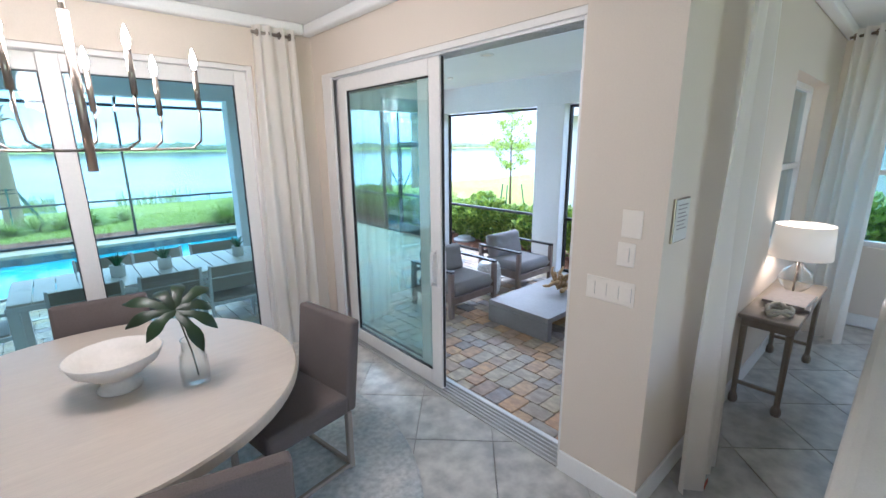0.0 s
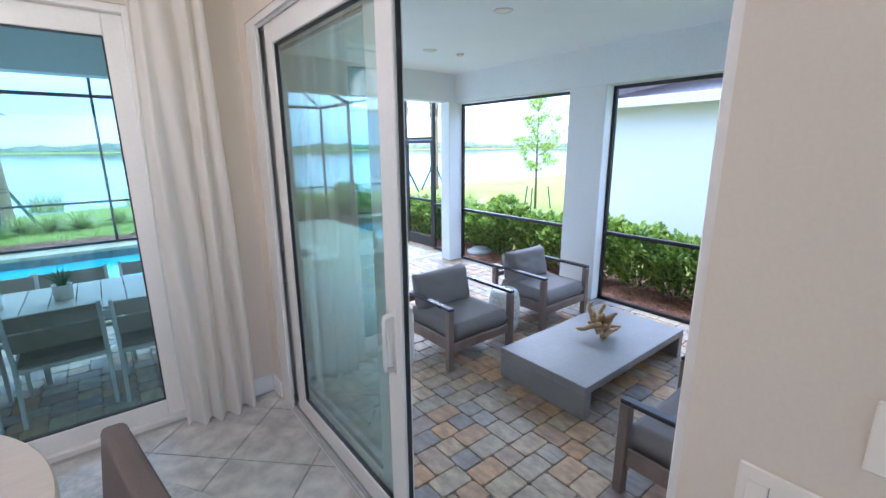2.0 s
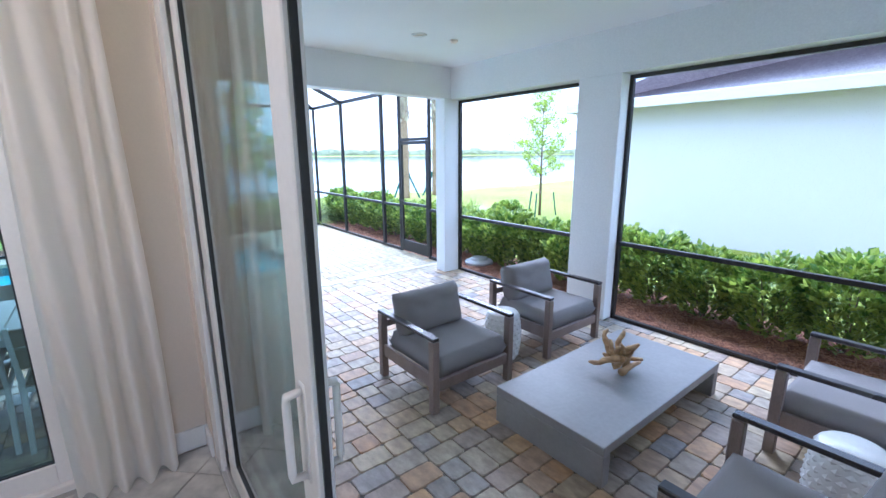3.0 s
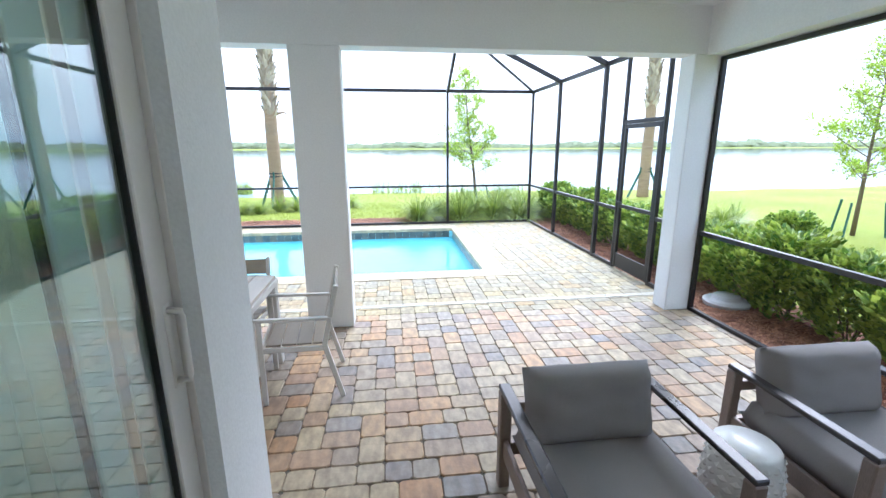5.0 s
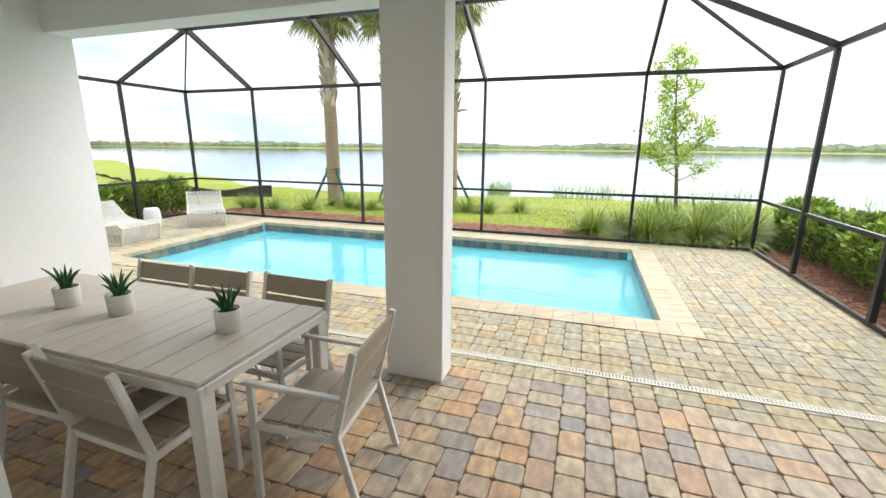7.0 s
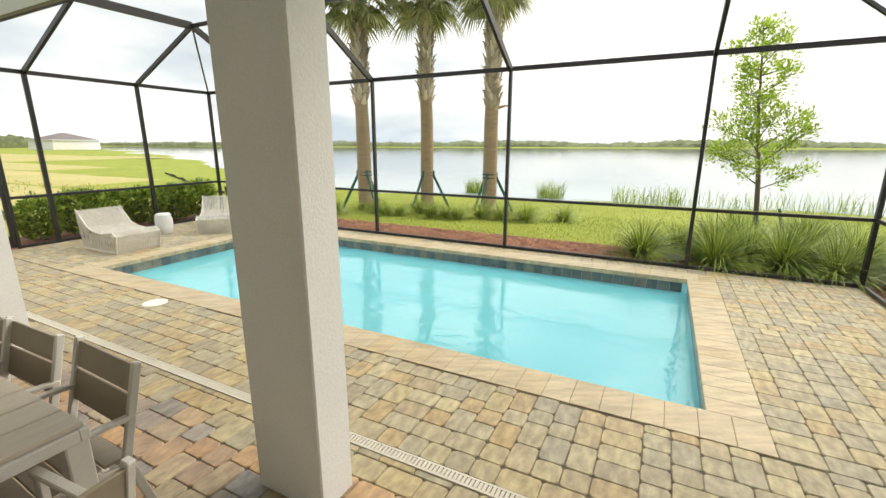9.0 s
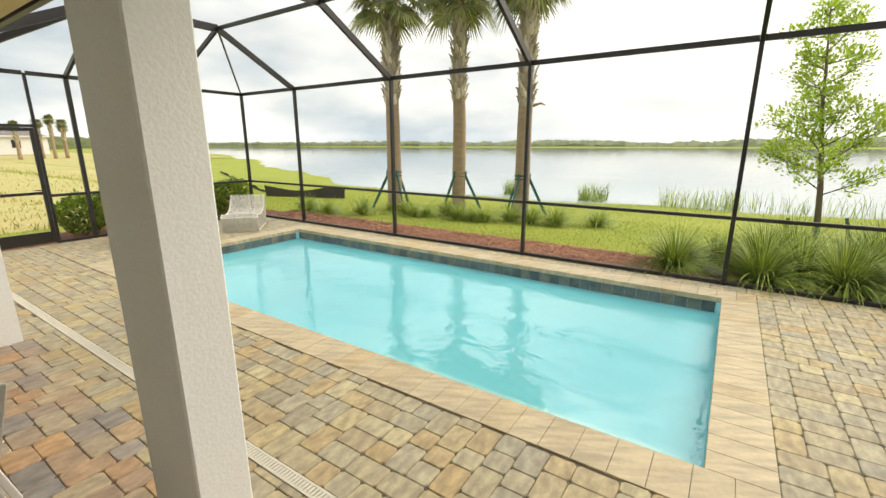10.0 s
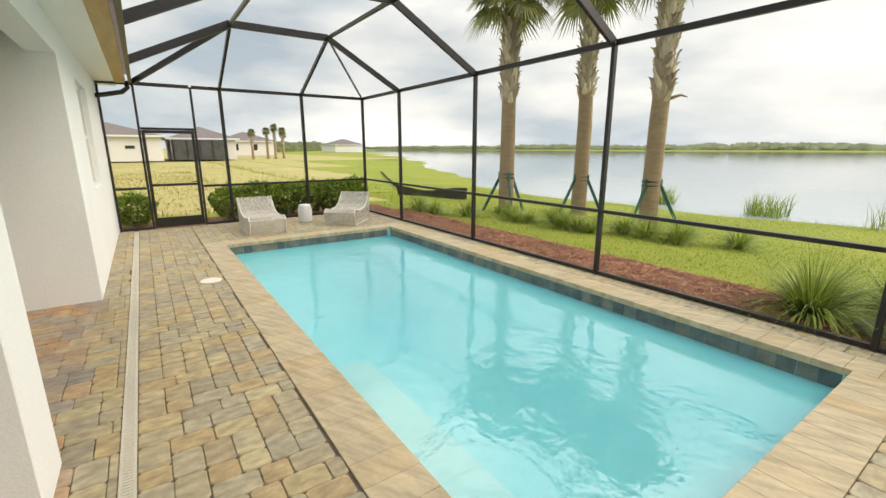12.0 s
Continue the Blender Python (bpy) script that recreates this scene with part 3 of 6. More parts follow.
# ---- house: rooms ----
slab("floor_bed", [(-3.4, 2.02, -6.0, 3.66, -0.1, 0.188), (2.02, 6.2, -6.0, 0.5, -0.1, 0.188)], GROUT, "grey grout between floor tiles")
slab("door_step", [(2.0, 2.22, 0.84, 3.46, -0.1, 0.19), (-2.7, 1.46, 3.66, 3.94, -0.1, 0.19)], STUCCO, "low white sill under the sliding doors")
slab("wall_lanai", [(2.0, 2.15, 0.4, 0.84, 0.18, 3.12), (2.0, 2.15, 3.46, 3.84, -0.1, 3.12), (2.0, 2.15, 0.84, 3.46, 2.68, 3.12)], PAINT_IN, "cream painted wall with a sliding door opening")
slab("wall_lanai_outside", [(2.15, 2.22, 0.6, 0.84, 0.0, 3.12), (2.15, 2.22, 3.46, 3.92, -0.1, 3.12), (2.15, 2.22, 0.84, 3.46, 2.68, 3.12)], STUCCO, "white stuccoed outer face of the wall")
slab("wall_north", [(-3.4, -2.7, 3.62, 3.84, -0.1, 3.12), (1.46, 2.0, 3.62, 3.84, -0.1, 3.12), (-2.7, 1.46, 3.62, 3.84, 2.72, 3.12)], PAINT_IN, "cream painted wall with wide glass doors")
slab("wall_north_outside", [(-3.4, -2.7, 3.84, 3.92, -0.1, 3.12), (1.46, 2.15, 3.84, 3.92, -0.1, 3.12), (-2.7, 1.46, 3.84, 3.92, 2.72, 3.12)], STUCCO, "white stuccoed outer face of the wall")
slab("wall_west", [(-3.6, -3.4, -6.0, 4.05, -0.1, 3.12)], PAINT_IN, "cream painted wall")
# Wall out of view; its wide opening is made up to admit light.
slab("wall_south_room", [(-3.6, -2.6, -6.2, -6.0, -0.1, 3.12), (2.6, 6.4, -6.2, -6.0, -0.1, 3.12), (-2.6, 2.6, -6.2, -6.0, 2.7, 3.12), (-2.6, 2.6, -6.2, -6.0, -0.1, 0.2)], PAINT_IN, "unseen cream wall, wide opening added to let light in")
slab("wall_living", [(2.15, 4.1, 0.4, 0.6, 0.18, 3.12), (4.1, 5.5, 0.4, 0.6, 0.18, 1.13), (4.1, 5.5, 0.4, 0.6, 2.56, 3.12), (5.5, 6.2, 0.4, 0.6, 0.18, 3.12)], PAINT_IN, "cream painted wall with a window onto the porch")
slab("wall_living_outside", [(2.22, 4.1, 0.6, 0.84, -0.1, 3.12), (4.1, 5.5, 0.6, 0.84, -0.1, 1.13), (4.1, 5.5, 0.6, 0.84, 2.56, 3.12), (5.5, 6.2, 0.6, 0.84, -0.1, 3.12)], STUCCO, "white stuccoed outer face of the wall")
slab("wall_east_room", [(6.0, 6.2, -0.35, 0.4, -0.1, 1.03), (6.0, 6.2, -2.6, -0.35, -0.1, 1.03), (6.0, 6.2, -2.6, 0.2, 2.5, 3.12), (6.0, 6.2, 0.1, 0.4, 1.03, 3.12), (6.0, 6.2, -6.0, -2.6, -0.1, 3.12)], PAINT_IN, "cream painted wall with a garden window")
slab("ceiling", [(-3.4, 2.0, -6.0, 3.62, 3.1, 3.25), (2.0, 6.0, -6.0, 0.4, 3.1, 3.25)], CEIL_IN, "off-white indoor ceiling")
slab("ceiling_lanai", [(2.22, 6.2, 0.84, 6.24, 3.1, 3.25), (-1.25, 2.22, 3.92, 6.24, 3.1, 3.25)], CEIL_OUT, "smooth white porch ceiling")
bm = bmesh.new()
for (x0, x1, y0, y1) in ((1.91, 2.0, 0.4, 3.62), (-3.4, 1.91, 3.53, 3.62), (2.0, 6.0, 0.31, 0.4), (-3.4, -3.31, -6, 3.53)):
    block(bm, x0, x1, y0, y1, 3.01, 3.1, 0.02, 2)
solid("crown_moulding", bm, TRIM, "white crown moulding round the ceiling", kind="structure")
bm = bmesh.new()
for b in ((1.985, 2.0, 0.38, 0.84, 0.2, 0.33), (1.985, 2.0, 3.46, 3.62, 0.2, 0.33), (2.0, 5.98, 0.385, 0.4, 0.2, 0.33), (1.46, 1.985, 3.605, 3.62, 0.2, 0.33), (5.985, 6.0, -6, 0.38, 0.2, 0.33)):
    block(bm, *b, 0.004)
solid("baseboard", bm, TRIM, "white painted baseboard", kind="structure")

# ---- lanai: beams, columns, end wall, west wing ----
slab("porch_beam_north", [(-1.25, 6.19, 6.23, 6.46, 2.67, 3.12)], STUCCO, "white stuccoed beam over the porch openings")
slab("porch_beam_east", [(5.98, 6.19, 0.84, 6.23, 2.66, 3.12)], STUCCO, "white stuccoed beam over the screened openings")
for n, b in (("column_north_mid", (1.99, 2.44, 6.23, 6.46)), ("column_north_corner", (5.86, 6.19, 6.23, 6.46)), ("column_east", (5.98, 6.19, 3.49, 4.0)), ("column_south", (5.98, 6.19, 0.84, 0.95))):
    slab(n, [(*b, 0.0, 2.67 if "north" in n else 2.66)], STUCCO, "square white stuccoed porch column", bevel=0.008)
slab("wall_porch_west", [(-1.45, -1.25, 3.92, 6.46, -0.1, 3.12)], STUCCO, "white stuccoed end wall of the porch")
WX = (-4.05, -2.75)
slab("wall_west_wing", [(-6.5, WX[0], 6.26, 6.46, -0.1, 3.12), (WX[1], -1.45, 6.26, 6.46, -0.1, 3.12), (WX[0], WX[1], 6.26, 6.46, -0.1, 1.15), (WX[0], WX[1], 6.26, 6.46, 2.62, 3.12), (-6.5, -6.3, 0.0, 6.26, -0.1, 3.12)], STUCCO, "white stuccoed house wall with a window")
slab("soffit", [(-6.9, 6.6, 6.46, 6.80, 3.0, 3.05)], TRIM, "white soffit board under the eaves")
slab("fascia", [(-6.35, 6.3, 6.80, 6.98, 2.99, 3.10)], FASCIA, "bare brown fascia board along the eaves", bevel=0.004)
bm = bmesh.new()
vs = [bm.verts.new(p) for p in ((-6.95, 7.02, 3.24), (6.6, 7.02, 3.24), (6.6, -1.0, 6.2), (-6.95, -1.0, 6.2))]
bm.faces.new(vs)
bmesh.ops.solidify(bm, geom=bm.faces[:], thickness=0.12)
solid("house_roof", bm, SHINGLE, "dark shingled house roof above the porch", kind="structure")
slab("roof_gable", [(6.2, 6.5, -6, 0.8, 3.12, 3.2)], TRIM, "white eave board")


def cage():
    """The screen enclosure: one thing for each wall and the roof, posts and rails as parts."""
    X0, X1, Y0, Y1, H, T = -6.25, 6.19, 7.05, 12.1, 3.0, 3.9
    IX = (-4.22, -1.42, 1.35, 4.20)
    JY = (8.67, 10.48)

    def wall(name, label):
        return thing(name, (0, 0, 0), label, "pool enclosure")

    def post(par, x, y, w=0.05, d=0.07, top=H):
        part("post", one(x - w / 2, x + w / 2, y - d / 2, y + d / 2, 0.0, top, 0.004), BRONZE, par)

    def rail(par, a, b, w=0.05, h=0.05, name="rail"):
        bm = bmesh.new()
        bar(bm, a, b, w, h, 0.003)
        part(name, bm, BRONZE, par)

    def sheet(par, pts):
        bm = bmesh.new()
        bm.faces.new([bm.verts.new(p) for p in pts])
        part("screen", bm, SCREEN, par, "fine black insect screen")

    north = wall("pool_cage_wall", "dark bronze aluminium screen wall along the lake side of the pool")
    for x in (X0, *IX, X1):
        post(north, x, Y1)
    cols = (X0, *IX, X1)
    for a, b in zip(cols, cols[1:]):
        for z, t in ((0.03, 0.05), (0.89, 0.045), (H, 0.07)):
            rail(north, (a + 0.026, Y1, z), (b - 0.026, Y1, z), 0.05, t)
    sheet(north, ((X0, Y1, 0), (X1, Y1, 0), (X1, Y1, H), (X0, Y1, H)))
    for X, lab in ((X0, "dark bronze aluminium screen wall facing the field"), (X1, "dark bronze aluminium screen wall beside the hedge")):
        w = wall("pool_cage_wall", lab)
        ys_ = (6.50, 7.08, 8.10, *JY, Y1)
        if X > 0:
            ys_ = (6.50, 7.08, 8.02, *JY, Y1)
        for y in ys_[:-1]:
            big = y in JY
            post(w, X, y, 0.06 if big else 0.05, 0.07 if big else 0.045)
        for a, b in zip(ys_, ys_[1:]):
            if a == 7.08:
                rail(w, (X, a + 0.025, 2.12), (X, b - 0.025, 2.12))
            else:
                for z in (0.03, 0.89):
                    rail(w, (X, a + 0.025, z), (X, b - 0.025, z), 0.045, 0.05)
            rail(w, (X, a + 0.025, H), (X, b - 0.025, H), 0.05, 0.07)
        sheet(w, ((X, ys_[0], 0), (X, 7.08, 0), (X, 7.08, H), (X, ys_[0], H)))
        sheet(w, ((X, ys_[2], 0), (X, Y1, 0), (X, Y1, H), (X, ys_[2], H)))
        sheet(w, ((X, 7.08, 2.12), (X, ys_[2], 2.12), (X, ys_[2], H), (X, 7.08, H)))
        d0, d1 = 7.11, ys_[2] - 0.03
        door = thing("screen_door", (X, d0, 0), "dark bronze aluminium screen door with a solid kick plate, closed", "screen door")
        for n, b in (("stile", (-0.02, 0.02, 0.0, 0.06, 0.03, 2.09)), ("stile", (-0.02, 0.02, d1 - d0 - 0.06, d1 - d0, 0.03, 2.09)), ("rail", (-0.02, 0.02, 0.06, d1 - d0 - 0.06, 2.03, 2.09)), ("rail", (-0.02, 0.02, 0.06, d1 - d0 - 0.06, 0.92, 0.97)), ("kick_plate", (-0.012, 0.012, 0.06, d1 - d0 - 0.06, 0.03, 0.24))):
            part(n, one(*b, 0.003), BRONZE, door)
        bm = bmesh.new()
        bm.faces.new([bm.verts.new(p) for p in ((0, 0.06, 0.24), (0, d1 - d0 - 0.06, 0.24), (0, d1 - d0 - 0.06, 2.03), (0, 0.06, 2.03))])
        part("screen", bm, SCREEN, door, "fine black insect screen")
        bm = bmesh.new()
        s = -1 if X > 0 else 1
        bar(bm, (0.05 * s, d1 - d0 - 0.16, 1.0), (0.05 * s, d1 - d0 - 0.03, 1.0), 0.02, 0.02, 0.004)
        tube_between(bm, (0.0, d1 - d0 - 0.03, 1.0), (0.05 * s, d1 - d0 - 0.03, 1.0), 0.008)
        part("handle", bm, BRONZE, door)
    roof = wall("pool_cage_roof", "dark bronze aluminium hipped screen roof over the pool")
    TX0, TX1 = IX[0], IX[3]
    J0, J1 = 8.67, 10.48
    for x in IX:
        rail(roof, (x, Y1 - 0.03, H), (x, J1, T), 0.05, 0.11, "rafter")
        rail(roof, (x, J1, T), (x, J0, T), 0.05, 0.13, "rafter")
        rail(roof, (x, J0, T), (x, Y0, H + 0.12), 0.05, 0.13, "rafter")
    for y in (J0, J1):
        rail(roof, (TX0, y, T), (TX1, y, T), 0.05, 0.06, "purlin")
        for xa, xb in ((X0, TX0), (X1, TX1)):
            rail(roof, (xa, y, H), (xb, y, T), 0.05, 0.08, "rafter")
    for xa, xb in ((X0, TX0), (X1, TX1)):
        rail(roof, (xa, Y1, H), (xb, J1, T), 0.03, 0.05, "hip")
        rail(roof, (xa, Y0, H), (xb, J0, T), 0.05, 0.10, "hip")
    rail(roof, (X0, Y0, H + 0.06), (X1, Y0, H + 0.06), 0.06, 0.14, "eave_beam")
    sheet(roof, ((TX0, J0, T), (TX1, J0, T), (TX1, J1, T), (TX0, J1, T)))
    sheet(roof, ((X0, Y1, H), (X1, Y1, H), (TX1, J1, T), (TX0, J1, T)))
    sheet(roof, ((X0, Y0, H), (X1, Y0, H), (TX1, J0, T), (TX0, J0, T)))
    sheet(roof, ((X0, Y0, H), (X0, Y1, H), (TX0, J1, T), (TX0, J0, T)))
    sheet(roof, ((X1, Y0, H), (X1, Y1, H), (TX1, J1, T), (TX1, J0, T)))


cage()


def porch_screen(y0, y1, label):
    s = thing("porch_screen", (6.15, 0, 0), label, "window screen")
    for n, b in (("post", (-0.02, 0.03, y0, y0 + 0.04, 0.0, 2.65)), ("post", (-0.02, 0.03, y1 - 0.04, y1, 0.0, 2.65)), ("rail", (-0.02, 0.03, y0 + 0.04, y1 - 0.04, 2.61, 2.65)), ("rail", (-0.02, 0.03, y0 + 0.04, y1 - 0.04, 0.86, 0.905)), ("rail", (-0.02, 0.03, y0 + 0.04, y1 - 0.04, 0.0, 0.04))):
        part(n, one(*b, 0.003), BRONZE, s)
    bm = bmesh.new()
    bm.faces.new([bm.verts.new(p) for p in ((0, y0, 0), (0, y1, 0), (0, y1, 2.63), (0, y0, 2.63))])
    part("screen", bm, SCREEN, s, "fine black insect screen")


porch_screen(0.95, 3.49, "wide black-framed insect screen with a chair rail, facing the hedge")
porch_screen(4.0, 6.23, "narrower black-framed insect screen with a chair rail, facing the hedge")

# gutter end
g = thing("downspout", (-6.12, 6.98, 3.0), "black bent gutter outlet at the eave of the house wall", "downspout")
bm = bmesh.new()
pipe(bm, [(0.0, 0.0, 0.02), (0, 0.02, -0.1), (0, -0.08, -0.19), (-0.02, -0.4, -0.26), (-0.03, -0.60, -0.29), (-0.04, -0.69, -0.36)], 0.045, 10)
part("pipe", bm, BRONZE, g, smooth=True)

# recessed lights
for x, y in ((4.56, 5.02), (4.13, 3.4), (0.6, 5.0)):
    r = thing("recessed_light", (x, y, 3.1), "round white recessed downlight in the porch ceiling, off", "ceiling light", "porch downlights")
    bm = bmesh.new()
    lathe(bm, [(0.085, 0.0), (0.085, -0.008), (0.065, -0.01), (0.06, -0.004), (0.06, 0.0)], 24)
    part("trim_ring", bm, TRIM, r, smooth=True)
    bm = bmesh.new()
    lathe(bm, [(0.058, -0.002), (0.05, -0.005)], 20)
    part("lens", bm, PLASTIC, r, "pale frosted lens", True)
r = thing("smoke_detector", (5.0, 4.97, 3.1), "small round white ceiling sensor", "smoke detector")
bm = bmesh.new()
lathe(bm, [(0.045, 0.0), (0.045, -0.015), (0.03, -0.03), (0.001, -0.032)], 20)
part("cover", bm, PLASTIC, r, smooth=True)


# ---- glass doors and windows ----
def door_panel(name, m, w, z0, z1, stile, label, handle=None, tint=GLASS):
    """A framed pane, w wide along its own x, 4.5 cm thick."""
    d = thing(name, m, label, "sliding door")
    h = z1 - z0
    t = 0.0225
    for n, b in (("stile", (0, stile, -t, t, 0, h)), ("stile", (w - stile, w, -t, t, 0, h)), ("top_rail", (stile, w - stile, -t, t, h - stile, h)), ("bottom_rail", (stile, w - stile, -t, t, 0, stile))):
        part(n, one(*b, 0.004), VINYL, d)
    gask = bmesh.new()
    s = stile
    for b in ((s, s + 0.008, -0.012, 0.012, s, h - s), (w - s - 0.008, w - s, -0.012, 0.012, s, h - s), (s + 0.008, w - s - 0.008, -0.012, 0.012, h - s - 0.008, h - s), (s + 0.008, w - s - 0.008, -0.012, 0.012, s, s + 0.008)):
        block(gask, *b)
    part("gasket", gask, BLACK, d, "thin black glazing seal")
    p = part("pane", one(s + 0.008, w - s - 0.008, -0.003, 0.003, s + 0.008, h - s - 0.008), tint, d, "greenish clear glass pane")
    p.visible_shadow = False
    if handle is not None:
        bm = bmesh.new()
        for side in (-1, 1):
            yy = side * 0.065
            pipe(bm, [(handle, side * t, 0.84), (handle, yy, 0.845), (handle, yy, 0.86), (handle, yy, 1.06), (handle, yy, 1.075), (handle, side * t, 1.08)], 0.011, 8)
            block(bm, handle - 0.02, handle + 0.02, side * t - 0.004, side * t + 0.004, 0.82, 1.10, 0.003)
        part("handle", bm, VINYL, d, "white D-shaped pull handle", True)
    return d


M = Matrix.Translation((2.055, 1.90, 0.225)) @ Matrix.Rotation(radians(90), 4, "Z")
door_panel("sliding_door", M, 1.32, 0.225, 2.63, 0.115, "white-framed sliding glass door panel slid half open onto the porch", 0.06)
M = Matrix.Translation((2.12, 2.10, 0.225)) @ Matrix.Rotation(radians(90), 4, "Z")
door_panel("sliding_door", M, 1.35, 0.225, 2.63, 0.115, "white-framed sliding glass door panel stacked behind another", 1.30)
fr = bmesh.new()
for b in ((2.005, 2.165, 3.452, 3.46, 0.2, 2.68), (2.005, 2.165, 0.84, 3.452, 2.64, 2.68), (2.01, 2.165, 0.84, 0.862, 0.2, 2.64), (2.004, 2.03, 3.30, 3.452, 0.2, 2.64), (2.082, 2.09, 3.26, 3.452, 0.2, 2.64)):
    block(fr, *b, 0.003)
solid("door_1", fr, VINYL, "white frame of the porch sliding door", kind="structure")
tr = bmesh.new()
for x in (2.025, 2.055, 2.088, 2.12, 2.15):
    block(tr, x - 0.004, x + 0.004, 0.862, 3.45, 0.19, 0.222)
    block(tr, x - 0.004, x + 0.004, 0.862, 3.45, 2.622, 2.64)
block(tr, 2.005, 2.165, 0.862, 3.45, 0.19, 0.200)
solid("door_track", tr, TRACK, "ribbed aluminium sliding door track", kind="structure")
edge = bmesh.new()
block(edge, 2.046, 2.064, 1.892, 1.899, 0.24, 2.62)
solid("door_seal", edge, BLACK, "black rubber seal along the leading door edge", kind="structure")

for i, (x, w_) in enumerate(((-2.66, 1.615), (-1.16, 1.38), (0.105, 1.335))):
    door_panel("glass_door", Matrix.Translation((x, 3.72 + (0.05 if i == 1 else 0), 0.225)), w_, 0.225, 2.68, 0.115, "white-framed glass door panel, closed, overlooking the patio table", None, GLASS_N)
fr = bmesh.new()
for b in ((1.42, 1.46, 3.64, 3.82, 0.2, 2.72), (-2.7, -2.66, 3.64, 3.82, 0.2, 2.72), (-2.66, 1.42, 3.64, 3.82, 2.68, 2.72), (-2.66, 1.42, 3.66, 3.82, 0.19, 0.225)):
    block(fr, *b, 0.003)
solid("door_2", fr, VINYL, "white frame of the dining room glass doors", kind="structure")


def sash_window(name, at, w, h, label):
    """A single-hung window, w along its own x, seen from both sides."""
    wi = thing(name, at, label, "window")
    for n, b in (("window_frame", (0, 0.05, -0.04, 0.04, 0, h)), ("window_frame", (w - 0.05, w, -0.04, 0.04, 0, h)), ("window_frame", (0.05, w - 0.05, -0.04, 0.04, h - 0.05, h)), ("window_frame", (0.05, w - 0.05, -0.04, 0.04, 0, 0.05)), ("meeting_rail", (0.05, w - 0.05, -0.03, 0.03, h / 2 - 0.025, h / 2 + 0.025))):
        part(n, one(*b, 0.004), VINYL, wi)
    for z0, z1 in ((0.05, h / 2 - 0.025), (h / 2 + 0.025, h - 0.05)):
        p = part("pane", one(0.05, w - 0.05, -0.003, 0.003, z0, z1), GLASS_N, wi)
        p.visible_shadow = False


sash_window("window_1", Matrix.Translation((4.1, 0.55, 1.13)), 1.4, 1.43, "white single-hung window between living room and porch")
sash_window("window_2", Matrix.Translation((6.1, -2.6, 1.03)) @ Matrix.Rotation(radians(90), 4, "Z"), 1.35, 1.47, "white garden window of the living room")
sash_window("window_2", Matrix.Translation((6.1, -1.25, 1.03)) @ Matrix.Rotation(radians(90), 4, "Z"), 1.35, 1.47, "white garden window of the living room")
sash_window("window_3", Matrix.Translation((WX[0], 6.36, 1.15)), WX[1] - WX[0], 1.47, "white single-hung bedroom window facing the pool")
slab("bedroom_dark", [(-6.3, -1.45, 3.4, 3.6, -0.1, 3.12)], PAINT_IN, "inner wall behind the bedroom window")
slab("bedroom_ceiling", [(-6.3, -1.45, 3.6, 6.26, 3.1, 3.2), (-6.3, -1.45, 3.6, 6.26, -0.1, 0.2)], CEIL_IN, "bedroom ceiling and floor")


# ---- things indoors ----
def curtain(at, w, h, folds, depth, label, seed):
    rnd = random.Random(seed)
    c = thing("curtain", at, label, "curtain")
    bm = bmesh.new()
    n = folds * 12
    ph = rnd.uniform(0, 6)
    rows = []
    for j in range(25):
        f = j / 24
        row = []
        for i in range(n + 1):
            u = i / n
            wob = 0.012 * math.sin(5 * f + 9 * u + ph)
            a = depth * (0.55 + 0.6 * f + 0.25 * math.sin(2.3 * u * folds + ph))
            x = (u - 0.5) * w * (0.86 + 0.14 * f ** 0.6) + wob
            y = a * 0.5 * math.sin(2 * math.pi * folds * u + 0.7 * math.sin(3 * f + u * 4)) + wob
            z = h * (1 - f) + (0.012 * math.sin(u * 17 + ph) if j == 24 else 0)
            row.append(bm.verts.new((x, y, max(0.004, z))))
        rows.append(row)
    for a, b in zip(rows, rows[1:]):
        for i in range(n):
            bm.faces.new((a[i], a[i + 1], b[i + 1], b[i]))
    part("cloth", bm, CURTAIN, c, smooth=True)
    bm = bmesh.new()
    tube_between(bm, (-w * 0.43, 0, h - 0.06), (w * 0.43, 0, h - 0.06), 0.013, n=12)
    part("rod", bm, NICKEL, c, "brushed metal curtain rod", True)
    for k in range(folds):
        x = (k + 0.5) / folds * w * 0.86 - w * 0.43
        bm = bmesh.new()
        for s in range(12):
            a0, a1 = s * math.pi / 6, (s + 1) * math.pi / 6
            tube_between(bm, (x, 0.024 * math.cos(a0), h - 0.06 + 0.024 * math.sin(a0)), (x, 0.024 * math.cos(a1), h - 0.06 + 0.024 * math.sin(a1)), 0.006, n=6)
        part("grommet", bm, NICKEL, c, "round metal grommet")
    return c


curtain(Matrix.Translation((1.615, 3.49, 0.2)), 0.42, 2.82, 4, 0.085, "white linen grommet curtain gathered beside the glass doors", 3)
cd = curtain(Matrix.Translation((2.52, 0.27, 0.2)) @ Matrix.Rotation(radians(4), 4, "Z"), 0.42, 2.86, 3, 0.10, "white linen curtain hanging near the pillar, red tag at its hem", 5)
part("care_tag", one(-0.19, -0.13, -0.078, -0.074, 0.09, 0.12, 0.001), RED, cd, "small red tag")
curtain(Matrix.Translation((5.45, 0.14, 0.2)) @ Matrix.Rotation(radians(60), 4, "Z"), 0.5, 2.82, 5, 0.13, "white linen curtain gathered beside the garden window", 7)


